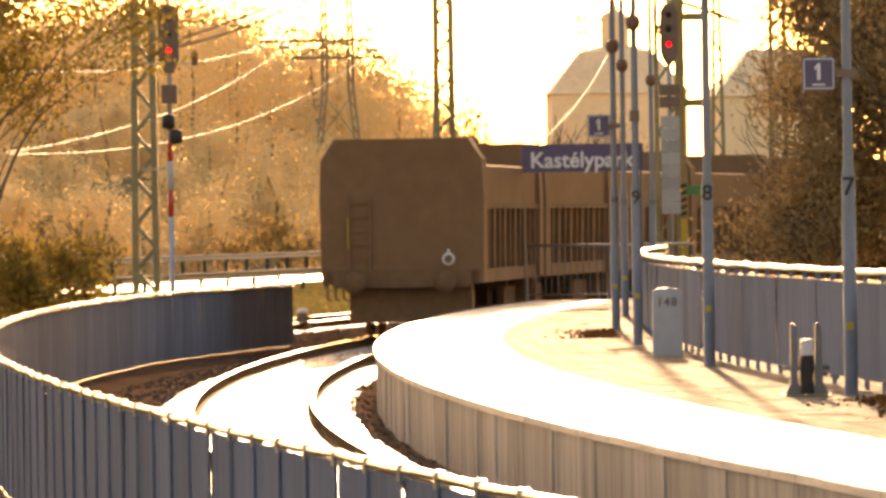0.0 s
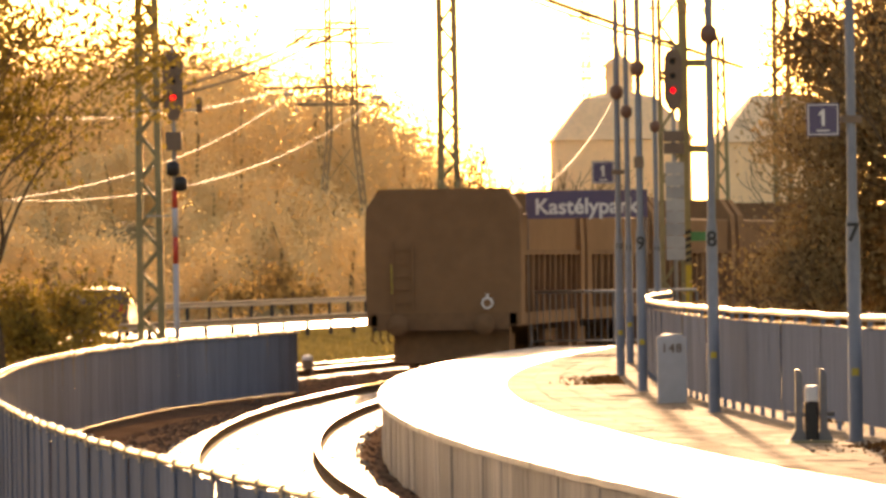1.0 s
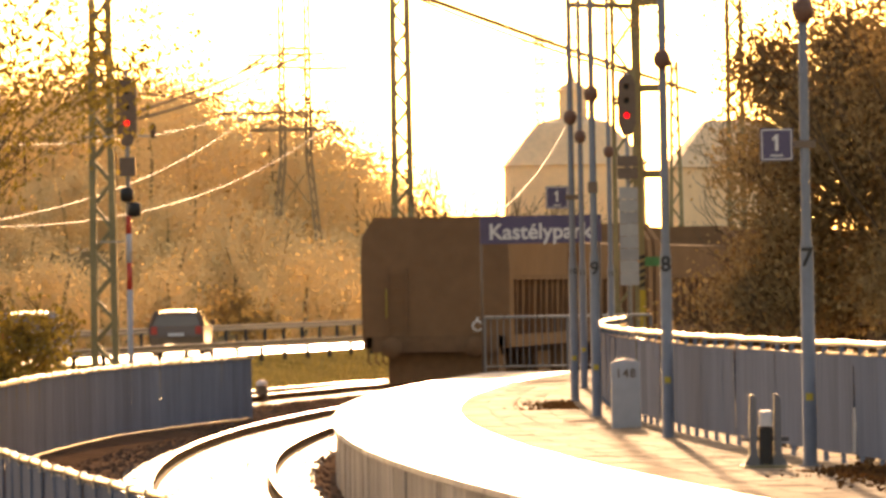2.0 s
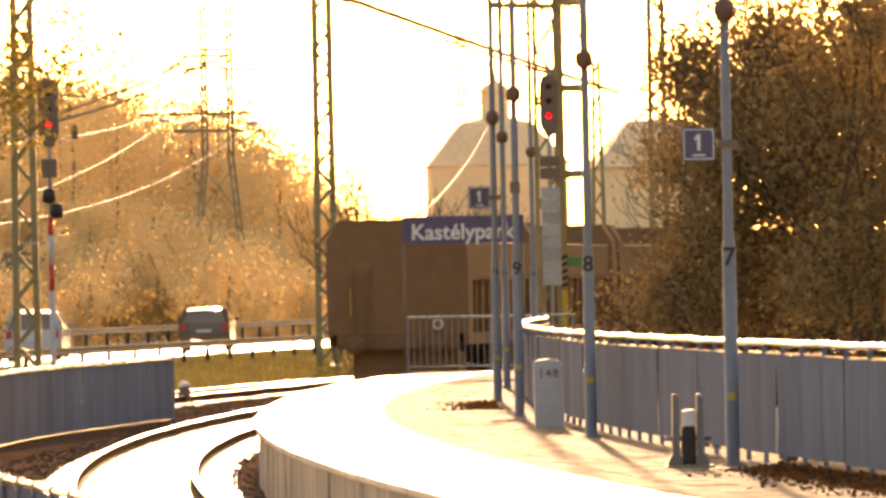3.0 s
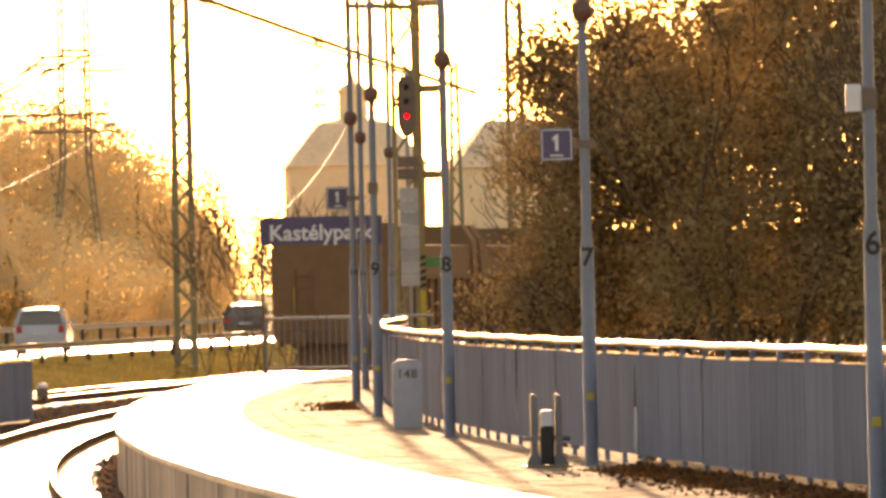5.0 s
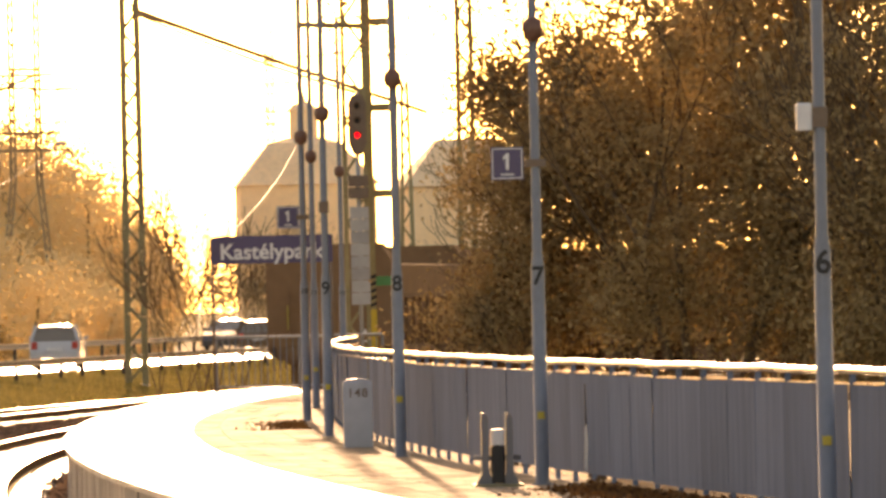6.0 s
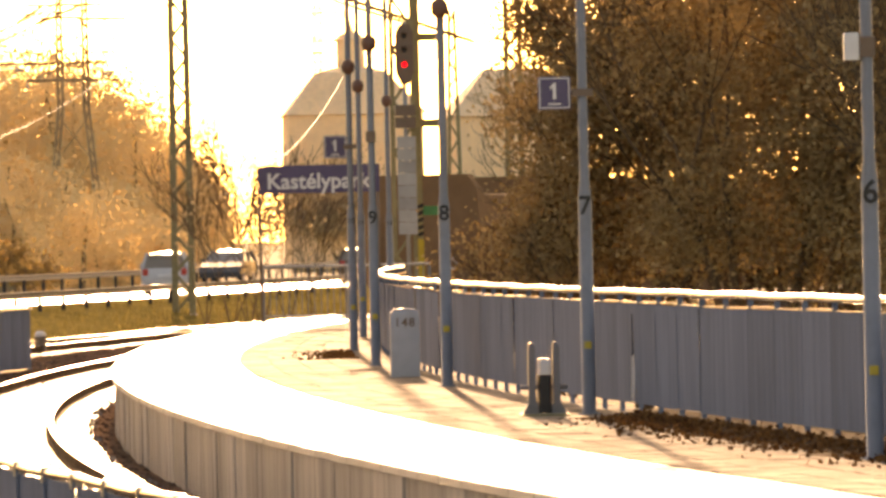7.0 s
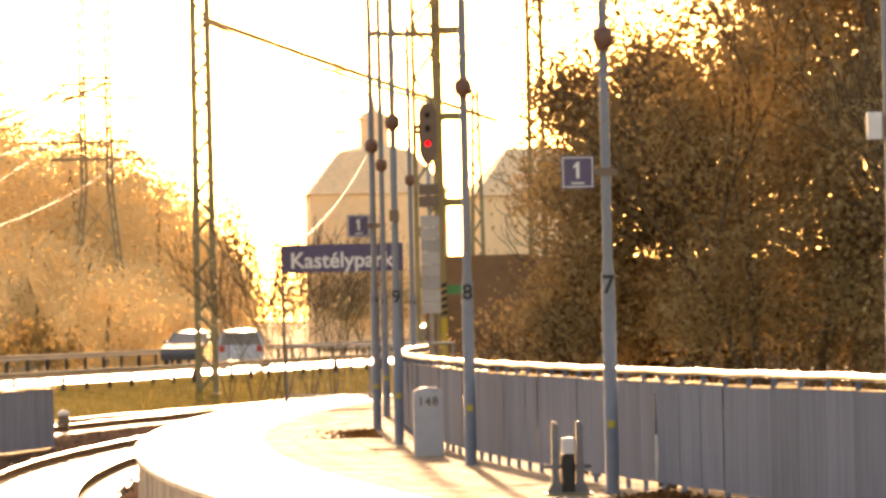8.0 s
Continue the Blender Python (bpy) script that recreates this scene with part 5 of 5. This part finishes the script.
part("yellow_strip", g.box(-1.055, -1.035, -6.19, -6.17, 1.7, 2.3), M_YELLOW, WAGONS[0], "thin yellow strip on the ladder")


# ---------------------------------------------------------------- cars
def car(m, paint, label, tall):
    c = base("car", m, label, "car", "cars on the road")
    h = tall
    g = Geo()
    w = 0.86
    side = [(-2.05, 0.35), (-2.1, 0.62), (-2.02, 0.95), (1.0, 0.98), (1.95, 0.78), (2.08, 0.55), (2.02, 0.3)]
    n = len(side)
    v = []
    for x, k in ((-w, 1.0), (-w - 0.03, 0.5), (w + 0.03, 0.5), (w, 1.0)):
        v += [(x, y, z) for y, z in side]
    f = []
    for j in range(3):
        f += [(j * n + i, j * n + (i + 1) % n, j * n + n + (i + 1) % n, j * n + n + i) for i in range(n)]
    f += [tuple(range(n)), tuple(range(3 * n, 4 * n))]
    part("body", g.add(v, f), paint, c)
    # cabin: narrower at the roof
    g = Geo()
    g.add([(-0.82, -1.98, 0.95), (0.82, -1.98, 0.95), (0.82, 0.95, 0.97), (-0.82, 0.95, 0.97),
           (-0.64, -1.72, h - 0.03), (0.64, -1.72, h - 0.03), (0.64, 0.05, h), (-0.64, 0.05, h)],
          [(i, (i + 1) % 4, 4 + (i + 1) % 4, 4 + i) for i in range(4)] + [(4, 5, 6, 7)])
    part("cabin_glass", g, M_GLASS, c, "windows paled for haze and reflected sky")
    g = Geo()
    nx, ny = 9, 11
    vs = [(-0.68 + 1.36 * i / (nx - 1), -1.8 + 1.92 * j / (ny - 1)) for j in range(ny) for i in range(nx)]
    top = [(x, y, h + 0.05 - 0.07 * (x / 0.68) ** 4 - 0.1 * ((y + 0.75) / 1.05) ** 2) for x, y in vs]
    low = [(x, y, h - 0.09) for x, y in vs]
    q = [(j * nx + i, j * nx + i + 1, (j + 1) * nx + i + 1, (j + 1) * nx + i) for j in range(ny - 1) for i in range(nx - 1)]
    k = nx * ny
    rim = [i for i in range(nx)] + [j * nx + nx - 1 for j in range(1, ny)] + [(ny - 1) * nx + i for i in range(nx - 2, -1, -1)] + [j * nx for j in range(ny - 2, 0, -1)]
    g.add(top + low, q + [tuple(k + a for a in reversed(f)) for f in q] + [(rim[i], rim[(i + 1) % len(rim)], k + rim[(i + 1) % len(rim)], k + rim[i]) for i in range(len(rim))])
    part("roof", g, paint, c, smooth=True)
    for x in (-1, 1):
        for a, b, w in (((0.84, -2.0, 0.95), (0.66, -1.74, h), 0.09), ((0.83, 0.95, 0.97), (0.65, 0.06, h), 0.07), ((0.84, -0.6, 0.95), (0.66, -0.6, h), 0.06)):
            g = Geo()
            part("window_post", g.bar((x * a[0], a[1], a[2]), (x * b[0], b[1], b[2]), w), paint, c)
    for x in (-0.72, 0.72):
        g = Geo()
        part("tail_light", g.box(x - 0.1, x + 0.1, -2.12, -2.05, 0.68, 0.93, 0.02), M_RED, c, "red tail light")
        g = Geo()
        part("mirror", g.box(x * 1.36 - 0.08, x * 1.36 + 0.08, 0.5, 0.62, 0.98, 1.12, 0.02), paint, c)
    g = Geo()
    part("bumper", g.box(-0.84, 0.84, -2.16, -2.02, 0.36, 0.6, 0.03), paint, c)
    g = Geo()
    part("plate", g.box(-0.26, 0.26, -2.17, -2.15, 0.62, 0.72), M_WHITE, c, "pale plate")
    g = Geo()
    g.lathe([(0.2, -0.1), (0.32, -0.09), (0.32, 0.09), (0.2, 0.1)], 18, axis="x")
    me = g.mesh("wheel", M_RUBBER)
    g = Geo()
    rim_mesh = g.lathe([(0.05, -0.11), (0.2, -0.105), (0.2, 0.105), (0.05, 0.11)], 14, axis="x").mesh("rim", M_GALV)
    for x in (-0.76, 0.76):
        for y in (-1.3, 1.3):
            wheel = piece("wheel", me, c, pose(x, y, 0.32))
            piece("rim", rim_mesh, wheel)
    # small cars: nine tenths of the pattern
    small = Matrix.Scale(0.9, 4)
    seen = set()
    for ob in c.children_recursive:
        if ob.data.name not in seen:
            ob.data.transform(small)
            seen.add(ob.data.name)
        ob.matrix_basis = small @ ob.matrix_basis @ small.inverted()
    return c


def road_pose(k, off, back=False):
    return Matrix.Translation(on_road(k, off, road_z(off) + 0.005)) @ pose(0, 0, 0, 0, 0, -math.degrees(math.atan2(RD.x, RD.y)) + (180 if back else 8))


CAR_ROWS = [
    ("white", 0.0, [(0.0, -24), (1.0, -9), (2.5, 11.3), (3.5, 19.1), (4.5, 30.1), (6.5, 50.5), (7.0, 56.0), (8.0, 65.7)]),
    ("dark", 0.0, [(0.0, -5), (1.0, 8.5), (2.5, 31.4), (3.5, 46.4), (4.5, 63.3), (6.5, 90), (8.0, 109)]),
    ("silver", -3.6, [(0.0, 172), (4.0, 122), (6.3, 94.4), (7.0, 87.1), (7.5, 81.4), (8.0, 74.9)]),
]
CARS = [car(road_pose(-20, 0), M_CARWHITE, "white hatchback car driving away on the road", 1.5),
        car(road_pose(0, 0), M_CARDARK, "dark brown saloon car driving away on the road", 1.42),
        car(road_pose(120, -3.6, True), M_CARGREY, "silver car coming the other way on the road", 1.42)]


# small ground signal by the second track
g = Geo()
ds = base("ground_signal", pose(u(-640, 158), 158, -0.2), "small squat ground signal lamp beside the second track", "ground signal")
part("lamp_box", g.box(-0.13, 0.13, -0.12, 0.12, 0.1, 0.4, 0.04), M_DARK, ds)
g = Geo()
part("lamp_top", g.lathe([(0.12, 0.4), (0.13, 0.46), (0.06, 0.52)], 12), M_WHITE, ds, smooth=True)
g = Geo()
part("lamp_foot", g.box(-0.2, 0.2, -0.16, 0.16, -0.05, 0.1), M_WAGON2, ds)


def motions():
    """The train rolls away round the curve; the cars pass on the road."""
    steps = [0.5 * i for i in range(17)]
    fine = [0.1 * i for i in range(81)]
    for i, wg in enumerate(WAGONS):
        walk(wg, [(t, along(R_TRACK, TRAIN_S + PITCH * i + rolled(t))) for t in steps])
        for ch in wg.children:
            if ch.name.startswith("wheelset"):
                y = ch.location.y
                walk(ch, [(t, Matrix.Translation((0, y, 0.46)) @ Matrix.Rotation(-rolled(t) / 0.46, 4, "X")) for t in fine])
    for ob, (kind, off, rows) in zip(CARS, CAR_ROWS):
        walk(ob, [(t, road_pose(k, off, kind == "silver")) for t, k in rows])


motions()
